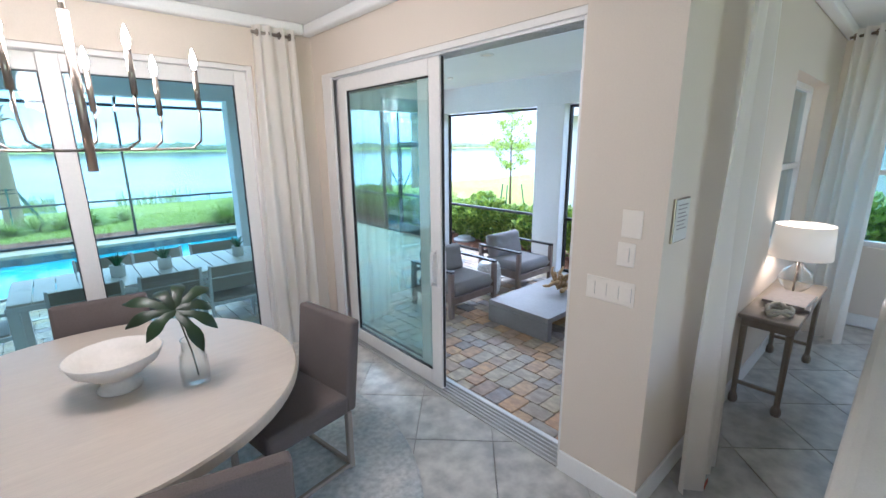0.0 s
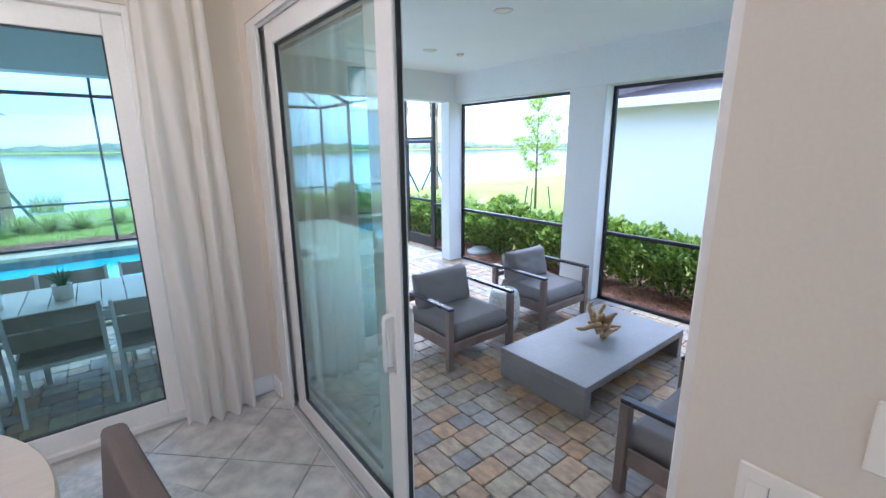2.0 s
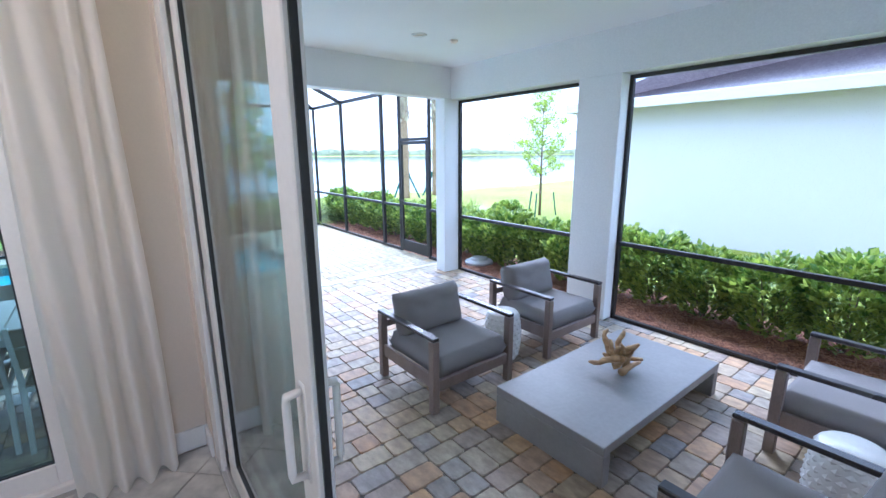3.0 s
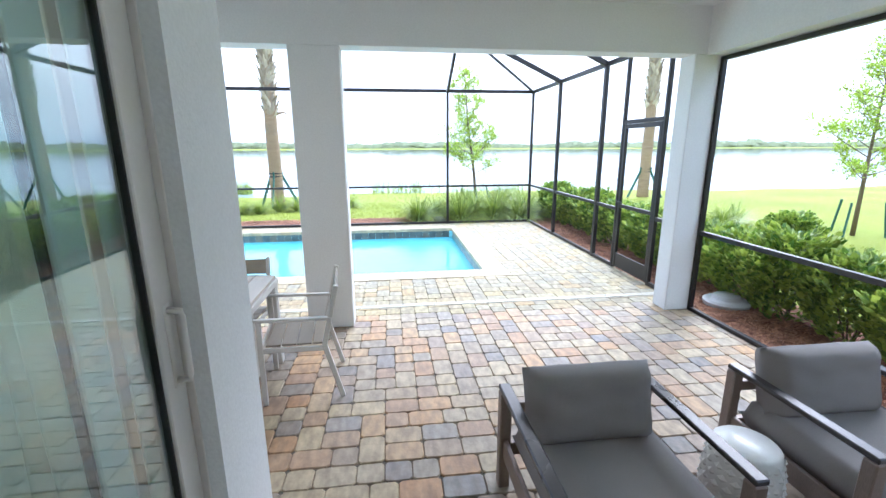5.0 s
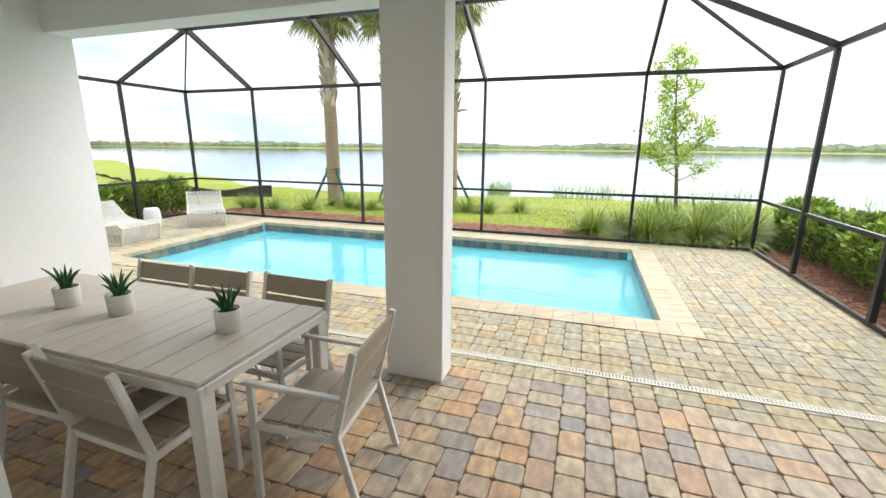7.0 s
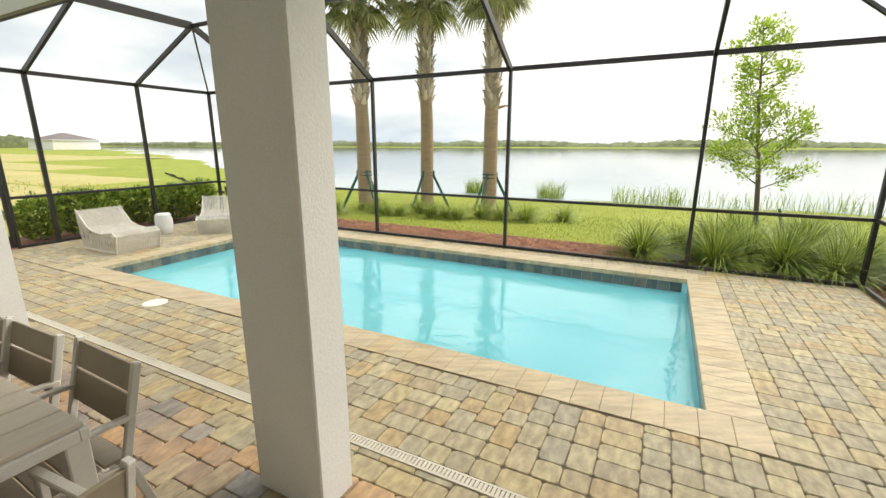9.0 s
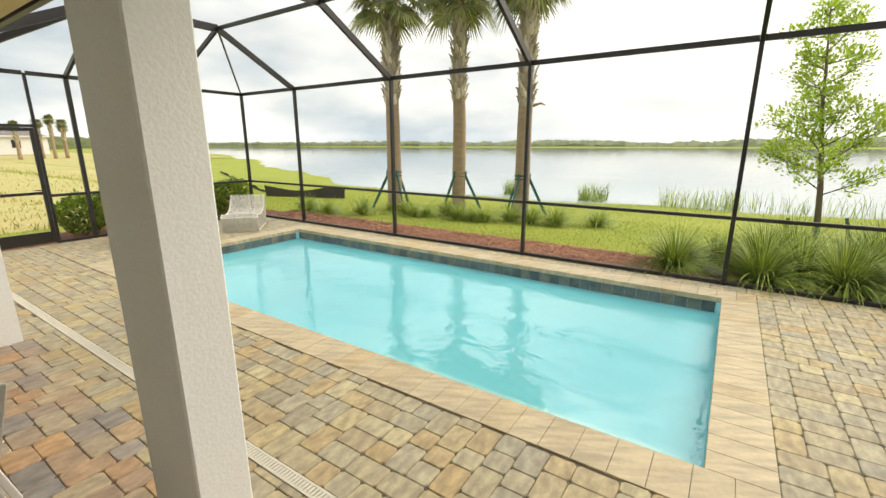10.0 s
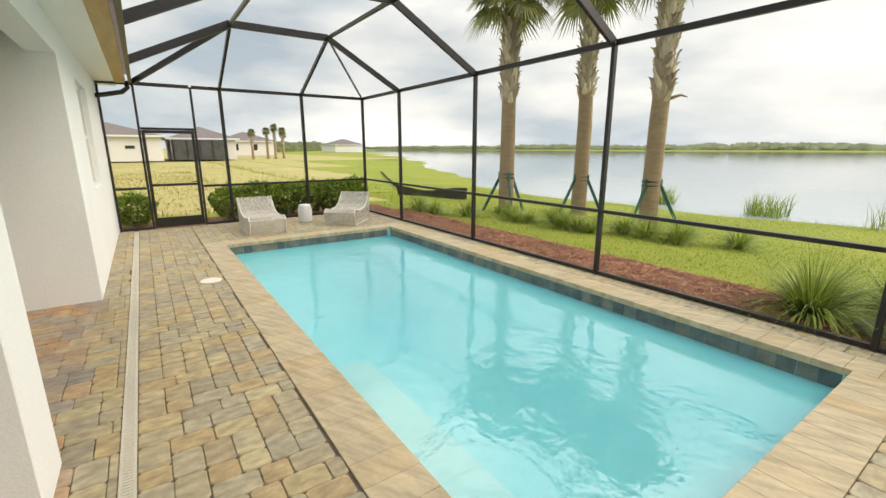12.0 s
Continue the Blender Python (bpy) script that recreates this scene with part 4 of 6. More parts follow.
def dining_table():
    t = thing("dining_table", (0.05, 2.12, 0.2), "round pale oak dining table on a pedestal, standing on the rug", "dining table")
    bm = bmesh.new()
    lathe(bm, [(0.001, 0.685), (0.865, 0.685), (0.888, 0.692), (0.895, 0.704), (0.895, 0.740), (0.888, 0.75), (0.001, 0.75)], 96)
    part("tabletop", bm, OAK_TOP, t)
    bm = bmesh.new()
    lathe(bm, [(0.34, 0.012), (0.34, 0.05), (0.17, 0.09), (0.13, 0.35), (0.17, 0.66), (0.3, 0.70)], 40)
    part("pedestal", bm, LEGWOOD, t, smooth=True)


def dining_chair(m, label):
    """Upholstered side chair that faces its own +y."""
    c = thing("dining_chair", m, label, "dining chair", "chairs round the dining table")
    part("seat", one(-0.25, 0.25, -0.24, 0.26, 0.36, 0.48, 0.03, 3), FABRIC_BR, c, smooth=False)
    bm = bmesh.new()
    block(bm, -0.25, 0.25, -0.035, 0.035, 0.0, 0.54, 0.02, 3)
    bm.transform(Matrix.Translation((0, -0.25, 0.37)) @ Matrix.Rotation(radians(7), 4, "X"))
    part("backrest", bm, FABRIC_BR, c)
    part("stretcher", one(-0.215, 0.215, -0.25, -0.225, 0.01, 0.035, 0.004), LEGWOOD, c)
    for x in (-1, 1):
        part("stretcher", one(x * 0.23 - 0.014, x * 0.23 + 0.014, -0.225, 0.225, 0.01, 0.035, 0.004), LEGWOOD, c)
        for y in (-1, 1):
            part("leg", one(x * 0.23 - 0.017, x * 0.23 + 0.017, y * 0.23 - 0.017 - 0.006, y * 0.23 + 0.017 - 0.006, 0.0, 0.37, 0.004), LEGWOOD, c)
    return c


def at(x, y, z, turn=0.0):
    return Matrix.Translation((x, y, z)) @ Matrix.Rotation(radians(turn), 4, "Z")


rug = bmesh.new()
lathe(rug, [(0.001, 0.200), (1.55, 0.200), (1.555, 0.205), (1.545, 0.212), (0.001, 0.212)], 96, (0.0, 2.1))
solid("rug", rug, RUG, "round distressed blue-grey rug under the dining table", "rug")
dining_table()
dining_chair(at(0.83, 1.86, 0.212, 99), "taupe upholstered dining chair with greyed legs beside the sliding door")
dining_chair(at(0.31, 1.24, 0.212, -14), "taupe upholstered dining chair with its back to the walkway")
dining_chair(at(0.12, 2.78, 0.212, 173), "taupe upholstered dining chair with its back to the glass doors")
dining_chair(at(-0.72, 2.15, 0.212, 270), "taupe upholstered dining chair on the far side of the table")

b = thing("bowl", (0.14, 2.08, 0.95), "footed matt white ceramic bowl, empty, on the dining table", "bowl")
bm = bmesh.new()
lathe(bm, [(0.085, 0.0), (0.09, 0.01), (0.062, 0.045), (0.058, 0.06), (0.11, 0.085), (0.17, 0.13), (0.195, 0.18), (0.187, 0.182), (0.16, 0.135), (0.10, 0.10), (0.001, 0.088)], 48)
part("body", bm, CERAMIC, b, smooth=True)
v = thing("vase", (0.42, 1.88, 0.95), "clear glass bottle vase holding one green stem", "vase")
bm = bmesh.new()
lathe(bm, [(0.05, 0.0), (0.062, 0.006), (0.064, 0.10), (0.058, 0.15), (0.045, 0.17), (0.042, 0.22), (0.046, 0.23), (0.040, 0.228), (0.038, 0.17), (0.052, 0.145), (0.058, 0.1), (0.056, 0.014), (0.001, 0.012)], 32)
vb = part("body", bm, VASE_GLASS, v, smooth=True)
vb.visible_shadow = False
lf = thing("leaf_stem", (0.43, 1.87, 0.99), "large dark green lobed leaf on a thin stem", "plant")
bm = bmesh.new()
pipe(bm, [(0.0, 0, 0), (-0.01, 0.01, 0.12), (-0.03, 0.03, 0.24), (-0.045, 0.05, 0.33)], 0.004, 6)
part("stem", bm, surface("dark_stem", (0.05, 0.06, 0.03), rough=0.5), lf)
bm = bmesh.new()
tilt = Matrix.Translation((-0.045, 0.05, 0.33)) @ Matrix.Rotation(radians(40), 4, "X") @ Matrix.Translation((0.045, -0.05, -0.33))
for k in range(9):
    a = radians(-72 + k * 36)
    L = 0.225 - 0.03 * (k % 3)
    d = Vector((math.cos(a), math.sin(a), 0))
    s = Vector((-d.y, d.x, 0))
    c0 = Vector((-0.045, 0.05, 0.33 + 0.003 * (k % 3)))
    prof = ((0.0, 0.008, 0.0), (0.2, 0.022, 0.008), (0.34, 0.020, 0.012), (0.48, 0.022, 0.012), (0.64, 0.031, 0.004), (0.76, 0.030, -0.010), (0.86, 0.022, -0.026), (0.94, 0.011, -0.045), (1.0, 0.001, -0.062))
    prev = None
    for f, wv, zz in prof:
        m0 = c0 + d * L * f + Vector((0, 0, zz))
        row = [bm.verts.new(m0 - s * wv + Vector((0, 0, -0.006))), bm.verts.new(m0), bm.verts.new(m0 + s * wv + Vector((0, 0, -0.006)))]
        if prev:
            for q in (0, 1):
                bm.faces.new((prev[q], prev[q + 1], row[q + 1], row[q]))
        prev = row
bm.transform(tilt)
part("blade", bm, leafy("glossy_dark_leaf", (0.010, 0.028, 0.008), (0.022, 0.05, 0.014), 0.4, 0.1), lf, smooth=True)


def chandelier():
    c = thing("chandelier", (0.20, 2.12, 3.1), "brushed nickel chandelier with lit candle bulbs above the table", "chandelier")
    bm = bmesh.new()
    tube_between(bm, (0, 0, 0), (0, 0, -0.55), 0.012)
    tube_between(bm, (0, 0, -0.50), (0, 0, -1.14), 0.019, n=12)
    part("stem", bm, NICKEL, c, smooth=True)
    bm = bmesh.new()
    lathe(bm, [(0.06, 0.0), (0.06, -0.02), (0.02, -0.035)], 24)
    part("canopy", bm, NICKEL, c, smooth=True)
    arms = ((0.45, 0.0, 0.0), (0.30, 0.10, -0.03), (0.18, -0.12, 0.04), (0.05, 0.14, -0.02), (-0.20, -0.14, 0.03), (-0.30, 0.10, -0.02), (-0.42, -0.02, 0.0))
    for ax, ay, dz in arms:
        s = 1 if ax >= 0 else -1
        zb = -1.05
        arm = thing("arm", (0, 0, 0), "", "")
        arm.parent = c
        bm = bmesh.new()
        pts = [(0.0, 0, zb), (ax * 0.5, ay * 0.3, zb), (ax - s * 0.05, ay * 0.7, zb + 0.005), (ax - s * 0.01, ay * 0.95, zb + 0.04), (ax, ay, zb + 0.12), (ax, ay, zb + 0.20 + dz)]
        pipe(bm, pts, 0.006, 8)
        part("rod", bm, NICKEL, arm, smooth=True)
        bm = bmesh.new()
        tube_between(bm, (ax, ay, zb + 0.19 + dz), (ax, ay, zb + 0.37 + dz), 0.013, n=12)
        part("candle_sleeve", bm, NICKEL, arm, smooth=True)
        bm = bmesh.new()
        lathe(bm, [(0.006, zb + 0.37 + dz), (0.014, zb + 0.39 + dz), (0.016, zb + 0.41 + dz), (0.010, zb + 0.44 + dz), (0.001, zb + 0.465 + dz)], 12, (ax, ay))
        part("bulb", bm, LIGHTM, arm, "glowing warm candle bulb", True)


chandelier()
lamp = new("chandelier_light", bpy.data.lights.new("chandelier_light", "POINT"))
lamp.data.energy, lamp.data.color, lamp.data.shadow_soft_size = 17, (1.0, 0.79, 0.58), 0.25
lamp.matrix_basis = Matrix.Translation((0.20, 2.12, 2.62))


def wall_plate(name, y0, y1, z0, z1, keys, label):
    p = thing(name, (2.0, 0, 0), label, name.replace("_", " "))
    part("plate", one(-0.007, 0, y0, y1, z0, z1, 0.003), PLASTIC, p)
    for k in range(keys):
        w = (y1 - y0) / keys
        c = y0 + (k + 0.5) * w
        # A thin raised strip in dark grey draws the shadow beside each rocker.
        part("shadow_strip", one(-0.0078, -0.007, c - 0.0178, c - 0.0165, (z0 + z1) / 2 - 0.034, (z0 + z1) / 2 + 0.034), CONCRETE, p, "dark strip drawn as the shadow line beside the rocker")
        part("rocker", one(-0.011, -0.007, c - 0.016, c + 0.016, (z0 + z1) / 2 - 0.034, (z0 + z1) / 2 + 0.034, 0.0015), PLASTIC, p)


wall_plate("wall_cover", 0.495, 0.59, 1.635, 1.765, 0, "blank white wall plate above the switches")
wall_plate("light_switch", 0.515, 0.60, 1.495, 1.61, 1, "white single rocker switch on the cream pillar")
wall_plate("light_switch", 0.50, 0.745, 1.30, 1.42, 4, "white four-gang rocker switch on the cream pillar")
pf = thing("framed_sign", (2.06, 0.4, 1.62), "small thin-framed white notice on the side of the pillar", "sign")
part("frame", one(0, 0.17, -0.012, 0.0, 0, 0.2, 0.002), NICKEL, pf)
part("sheet", one(0.006, 0.164, -0.015, -0.0125, 0.006, 0.194), PAPER, pf)
for k in range(7):
    part("text_line", one(0.03, 0.14 - 0.012 * (k % 3), -0.0165, -0.0152, 0.168 - 0.018 * k, 0.173 - 0.018 * k), BOOKC, pf)


def console_table():
    t = thing("console_table", (3.50, 0.06, 0.2), "weathered wood console table with shaped feet below the window", "console table")
    W, D = 1.2, 0.34
    part("tabletop", one(0, W, 0, D, 0.66, 0.69, 0.006), LEGWOOD, t)
    part("apron", one(0.03, W - 0.03, 0.02, D - 0.02, 0.60, 0.66, 0.003), LEGWOOD, t)
    for x in (0.04, W - 0.04):
        for y in (0.04, D - 0.04):
            bm = bmesh.new()
            pipe(bm, [(x, y, 0.0), (x, y, 0.02), (x, y, 0.05), (x, y, 0.075), (x, y, 0.3), (x, y, 0.60)], [0.026, 0.032, 0.03, 0.018, 0.019, 0.022], 8)
            part("leg", bm, LEGWOOD, t)
        part("stretcher", one(x - 0.012, x + 0.012, 0.05, D - 0.05, 0.15, 0.175, 0.003), LEGWOOD, t)


console_table()
l = thing("table_lamp", (4.25, 0.22, 0.89), "lit table lamp with glass base and white drum shade", "table lamp")
bm = bmesh.new()
lathe(bm, [(0.05, 0.0), (0.055, 0.012), (0.03, 0.02), (0.09, 0.07), (0.115, 0.13), (0.09, 0.20), (0.03, 0.245), (0.02, 0.26)], 32)
lb = part("glass_base", bm, VASE_GLASS, l, "clear round glass base", True)
bm = bmesh.new()
tube_between(bm, (0, 0, 0.01), (0, 0, 0.45), 0.008)
part("rod", bm, NICKEL, l)
bm = bmesh.new()
lathe(bm, [(0.20, 0.31), (0.185, 0.56)], 40)
bm.faces.ensure_lookup_table()
bmesh.ops.delete(bm, geom=[f for f in bm.faces if len(f.verts) > 4], context="FACES")
bmesh.ops.solidify(bm, geom=bm.faces[:], thickness=0.003)
part("shade", bm, SHADEM, l, "white fabric drum shade, lit", True)
# Added fill lamps: invented front opening, bare west wall, inside the garden window.
for n_, pos, aim, sx, sy, e in (("fill_front", (0.0, -6.05, 1.45), (0.0, 0.0, 1.3), 5.1, 2.4, 13), ("fill_west", (-3.35, -2.6, 1.5), (1.0, -1.6, 1.3), 3.4, 2.2, 8), ("fill_garden_window", (5.97, -1.75, 1.75), (0.0, -1.75, 1.2), 1.5, 1.4, 2)):
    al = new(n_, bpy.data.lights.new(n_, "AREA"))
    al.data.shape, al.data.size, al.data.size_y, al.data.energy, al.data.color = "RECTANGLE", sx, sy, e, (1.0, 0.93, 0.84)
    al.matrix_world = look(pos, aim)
ll = new("table_lamp_light", bpy.data.lights.new("table_lamp_light", "POINT"))
ll.data.energy, ll.data.color, ll.data.shadow_soft_size = 2.5, (1.0, 0.75, 0.5), 0.06
ll.matrix_basis = Matrix.Translation((4.25, 0.22, 1.33))
for k, (z, t) in enumerate(((0.89, 0.025), (0.916, 0.02))):
    bk = thing("book", at(4.0, 0.2, z, 6 - 9 * k), "large grey-brown hardback book in a low stack on the console", "book", "books on the console")
    part("cover", one(-0.19, 0.19, -0.125, 0.125, 0, t, 0.002), BOOKC, bk)
    part("pages", one(-0.185, 0.185, -0.128, 0.12, 0.003, t - 0.003), PAPER, bk)
kn = thing("rope_knot", (3.68, 0.2, 0.89), "pale knotted rope ornament on the console", "ornament")
bm = bmesh.new()
pipe(bm, [(0.09 * math.cos(t * 0.42) * (1 + 0.35 * math.sin(t * 1.26)), 0.07 * math.sin(t * 0.42), 0.03 + 0.02 * math.sin(t * 1.1)) for t in range(31)], 0.014, 8)
part("rope", bm, ROPE, kn, smooth=True)

s = thing("sofa", (1.55, -1.275, 0.2), "cream fabric sofa with loose back cushions seen from behind", "sofa")
part("base", one(0, 2.8, 0, 0.94, 0.08, 0.42, 0.03, 2), SOFAW, s)
part("backrest", one(0, 2.8, 0.76, 1.0, 0.30, 0.82, 0.06, 3), SOFAW, s)
for x in (0.0, 2.58):
    part("armrest", one(x, x + 0.22, 0.0, 0.755, 0.25, 0.64, 0.04, 3), SOFAW, s)
for k in range(3):
    part("back_cushion", one(0.23 + k * 0.785, 1.005 + k * 0.785, 0.53, 0.755, 0.40, 0.88, 0.07, 3), SOFAW, s)
for x in (0.1, 2.7):
    for y in (0.08, 0.86):
        part("foot", one(x - 0.03, x + 0.03, y - 0.03, y + 0.03, 0, 0.09, 0.004), LEGWOOD, s)


# ---- things on the porch ----
def pillow_mesh(w, d, t, crown=0.5, n=16, edge=5):
    """A stuffed cushion: flat seam, full middle, slightly dented."""
    bm = bmesh.new()
    grid = {}
    for side in (1, -1):
        for j in range(n + 1):
            for i in range(n + 1):
                u, v = 2 * i / n - 1, 2 * j / n - 1
                if side == -1 and (i in (0, n) or j in (0, n)):
                    grid[side, i, j] = grid[1, i, j]
                    continue
                k = ((1 - abs(u) ** edge) * (1 - abs(v) ** edge)) ** crown
                z = side * t / 2 * k * (1 + (0.15 if edge < 10 else 0.05) * noise.noise(Vector((u * 2.3, v * 2.3, side))))
                pin = 1 - 0.03 * (u * u) * (1 - v * v) - 0.0
                grid[side, i, j] = bm.verts.new((u * w / 2 * (1 - 0.03 * (1 - v * v)), v * d / 2 * (1 - 0.03 * (1 - u * u)), z))
    for side in (1, -1):
        for j in range(n):
            for i in range(n):
                f = [grid[side, i, j], grid[side, i + 1, j], grid[side, i + 1, j + 1], grid[side, i, j + 1]]
                bm.faces.new(f if side == 1 else f[::-1])
    return bm


def club_chair(m, label):
    """Outdoor club chair that faces its own -y; 0.80 wide, 0.76 deep."""
    c = thing("outdoor_armchair", m, label, "outdoor armchair", "porch armchairs")
    for x in (-1, 1):
        for y in (-0.36, 0.36):
            part("leg", one(x * 0.385 - 0.03, x * 0.385 + 0.03, y - 0.03, y + 0.03, 0.0, 0.568, 0.006), CHAIRFRAME, c)
        part("armrest", one(x * 0.385 - 0.03, x * 0.385 + 0.03, -0.39, 0.39, 0.57, 0.598, 0.006), ARMTOP, c, "dark glossy arm top")
        part("side_rail", one(x * 0.385 - 0.012, x * 0.385 + 0.012, -0.33, 0.33, 0.19, 0.30, 0.004), CHAIRFRAME, c)
    part("front_rail", one(-0.355, 0.355, -0.38, -0.345, 0.17, 0.255, 0.004), CHAIRFRAME, c)
    part("back_rail", one(-0.355, 0.355, 0.345, 0.375, 0.19, 0.265, 0.004), CHAIRFRAME, c)
    part("back_rail", one(-0.355, 0.355, 0.35, 0.375, 0.44, 0.50, 0.004), CHAIRFRAME, c)
    for k in range(5):
        part("slat", one(-0.29, 0.29, -0.30 + k * 0.13, -0.24 + k * 0.13, 0.225, 0.245), CHAIRFRAME, c)
    bm = pillow_mesh(0.71, 0.70, 0.175, 0.22, 24, 16)
    bm.transform(Matrix.Translation((0, -0.03, 0.333)))
    part("seat_cushion", bm, CUSHION, c, smooth=True)
    bm = pillow_mesh(0.66, 0.37, 0.23, 0.34, 18, 6)
    bm.transform(Matrix.Translation((0, 0.24, 0.56)) @ Matrix.Rotation(radians(76), 4, "X"))
    part("back_cushion", bm, CUSHION, c, smooth=True)


club_chair(at(3.79, 3.62, 0, 0), "grey-framed outdoor armchair with slate cushions, near the long table")
club_chair(at(5.13, 3.66, 0, 0), "grey-framed outdoor armchair with slate cushions, beside the screened column")
club_chair(at(3.68, 1.22, 0, 180), "grey-framed outdoor armchair with slate cushions, beside the sliding door")
club_chair(at(5.22, 1.24, 0, 180), "grey-framed outdoor armchair with slate cushions, in the porch corner")


def garden_stool(m, label, h=0.45, r=0.16):
    s = thing("garden_stool", m, label, "garden stool")
    bm = bmesh.new()
    lathe(bm, [(r * 0.82, 0.0), (r * 0.86, 0.01), (r, h * 0.3), (r * 1.04, h * 0.5), (r, h * 0.72), (r * 0.88, h - 0.012), (r * 0.8, h), (0.001, h + 0.004)], 36)
    part("body", bm, STOOLW, s, smooth=True)
    bm = bmesh.new()
    for row in range(9):
        z = 0.045 + row * (h - 0.09) / 8
        rr = r * (0.87 + 0.165 * math.sin(math.pi * z / h))
        for k in range(18):
            a = 2 * math.pi * (k + 0.5 * (row % 2)) / 18
            c = Vector((rr * math.cos(a), rr * math.sin(a), z))
            out = Vector((math.cos(a), math.sin(a), 0))
            side = Vector((-out.y, out.x, 0))
            ring = [bm.verts.new(c + side * 0.024 * p + Vector((0, 0, 0.022 * q))) for p, q in ((1, 0), (0, 1), (-1, 0), (0, -1))]
            tip = bm.verts.new(c + out * 0.012)
            for i in range(4):
                bm.faces.new((ring[i], ring[(i + 1) % 4], tip))
    part("knob_relief", bm, STOOLW, s, "raised diamond studs", kind="stuff")
    return s


garden_stool((4.46, 3.60, 0), "white studded ceramic stool between two outdoor armchairs")
garden_stool((4.45, 1.20, 0), "white studded ceramic stool between the armchairs by the house wall")

ct = thing("coffee_table", (0, 0, 0), "grey fibre-concrete waterfall coffee table on the pavers", "coffee table")
part("top", one(3.70, 5.30, 2.08, 2.92, 0.205, 0.268, 0.006, 2), CONCRETE, ct)
part("end_panel", one(3.70, 3.775, 2.08, 2.92, 0.0, 0.204, 0.006, 2), CONCRETE, ct)
part("end_panel", one(5.225, 5.30, 2.08, 2.92, 0.0, 0.204, 0.006, 2), CONCRETE, ct)
dw = thing("driftwood", (4.55, 2.50, 0.268), "golden driftwood root ornament on the coffee table", "ornament")
rnd = random.Random(12)
for k in range(13):
    a = k * 0.72 + rnd.uniform(-0.3, 0.3)
    tilt = rnd.uniform(0.15, 1.1)
    L = rnd.uniform(0.13, 0.24)
    pts = []
    p = Vector((rnd.uniform(-0.05, 0.05), rnd.uniform(-0.05, 0.05), 0.025 + 0.009 * k))
    d = Vector((math.cos(a) * math.sin(tilt), math.sin(a) * math.sin(tilt), 0.4 + math.cos(tilt)))
    if k % 4 == 0:
        d.z = 0.05
    for q in range(7):
        pts.append(p.copy())
        p = p + d * L / 6
        d = (d + Vector((rnd.uniform(-0.5, 0.5), rnd.uniform(-0.5, 0.5), rnd.uniform(-0.35, 0.4)))).normalized()
        p.z = max(p.z, 0.018)
    bm = bmesh.new()
    pipe(bm, pts, [0.028, 0.030, 0.022, 0.024, 0.017, 0.018, 0.010], 8)
    part("branch", bm, DRIFT, dw, smooth=True)


# ---- things round the long table ----
def patio_table():
    X0, X1, Y0, Y1, Z = -0.42, 1.90, 4.66, 5.60, 0.77
    t = thing("patio_dining_table", (0, 0, 0), "long white-framed patio table with a taupe slatted top", "patio table")
    n = 14
    w = (X1 - X0 - 0.02) / n
    for k in range(n):
        x = X0 + 0.01 + k * w
        part("slat", one(x + 0.0045, x + w - 0.0045, Y0 + 0.012, Y1 - 0.012, Z - 0.022, Z, 0.003), TABLESLAT, t)
    for b in ((X0, X1, Y0, Y0 + 0.035, Z - 0.075, Z - 0.024), (X0, X1, Y1 - 0.035, Y1, Z - 0.075, Z - 0.024), (X0, X0 + 0.035, Y0 + 0.035, Y1 - 0.035, Z - 0.075, Z - 0.024), (X1 - 0.035, X1, Y0 + 0.035, Y1 - 0.035, Z - 0.075, Z - 0.024)):
        part("frame_rail", one(*b, 0.004), WHITEMETAL, t)
    for x in (X0 + 0.045, X1 - 0.045):
        for y, s in ((Y0 + 0.045, 1), (Y1 - 0.045, -1)):
            bm = bmesh.new()
            bar(bm, (x, y + s * 0.0, Z - 0.03), (x, y, 0.0), 0.08, 0.08, 0.006)
            part("leg", bm, WHITEMETAL, t)


patio_table()


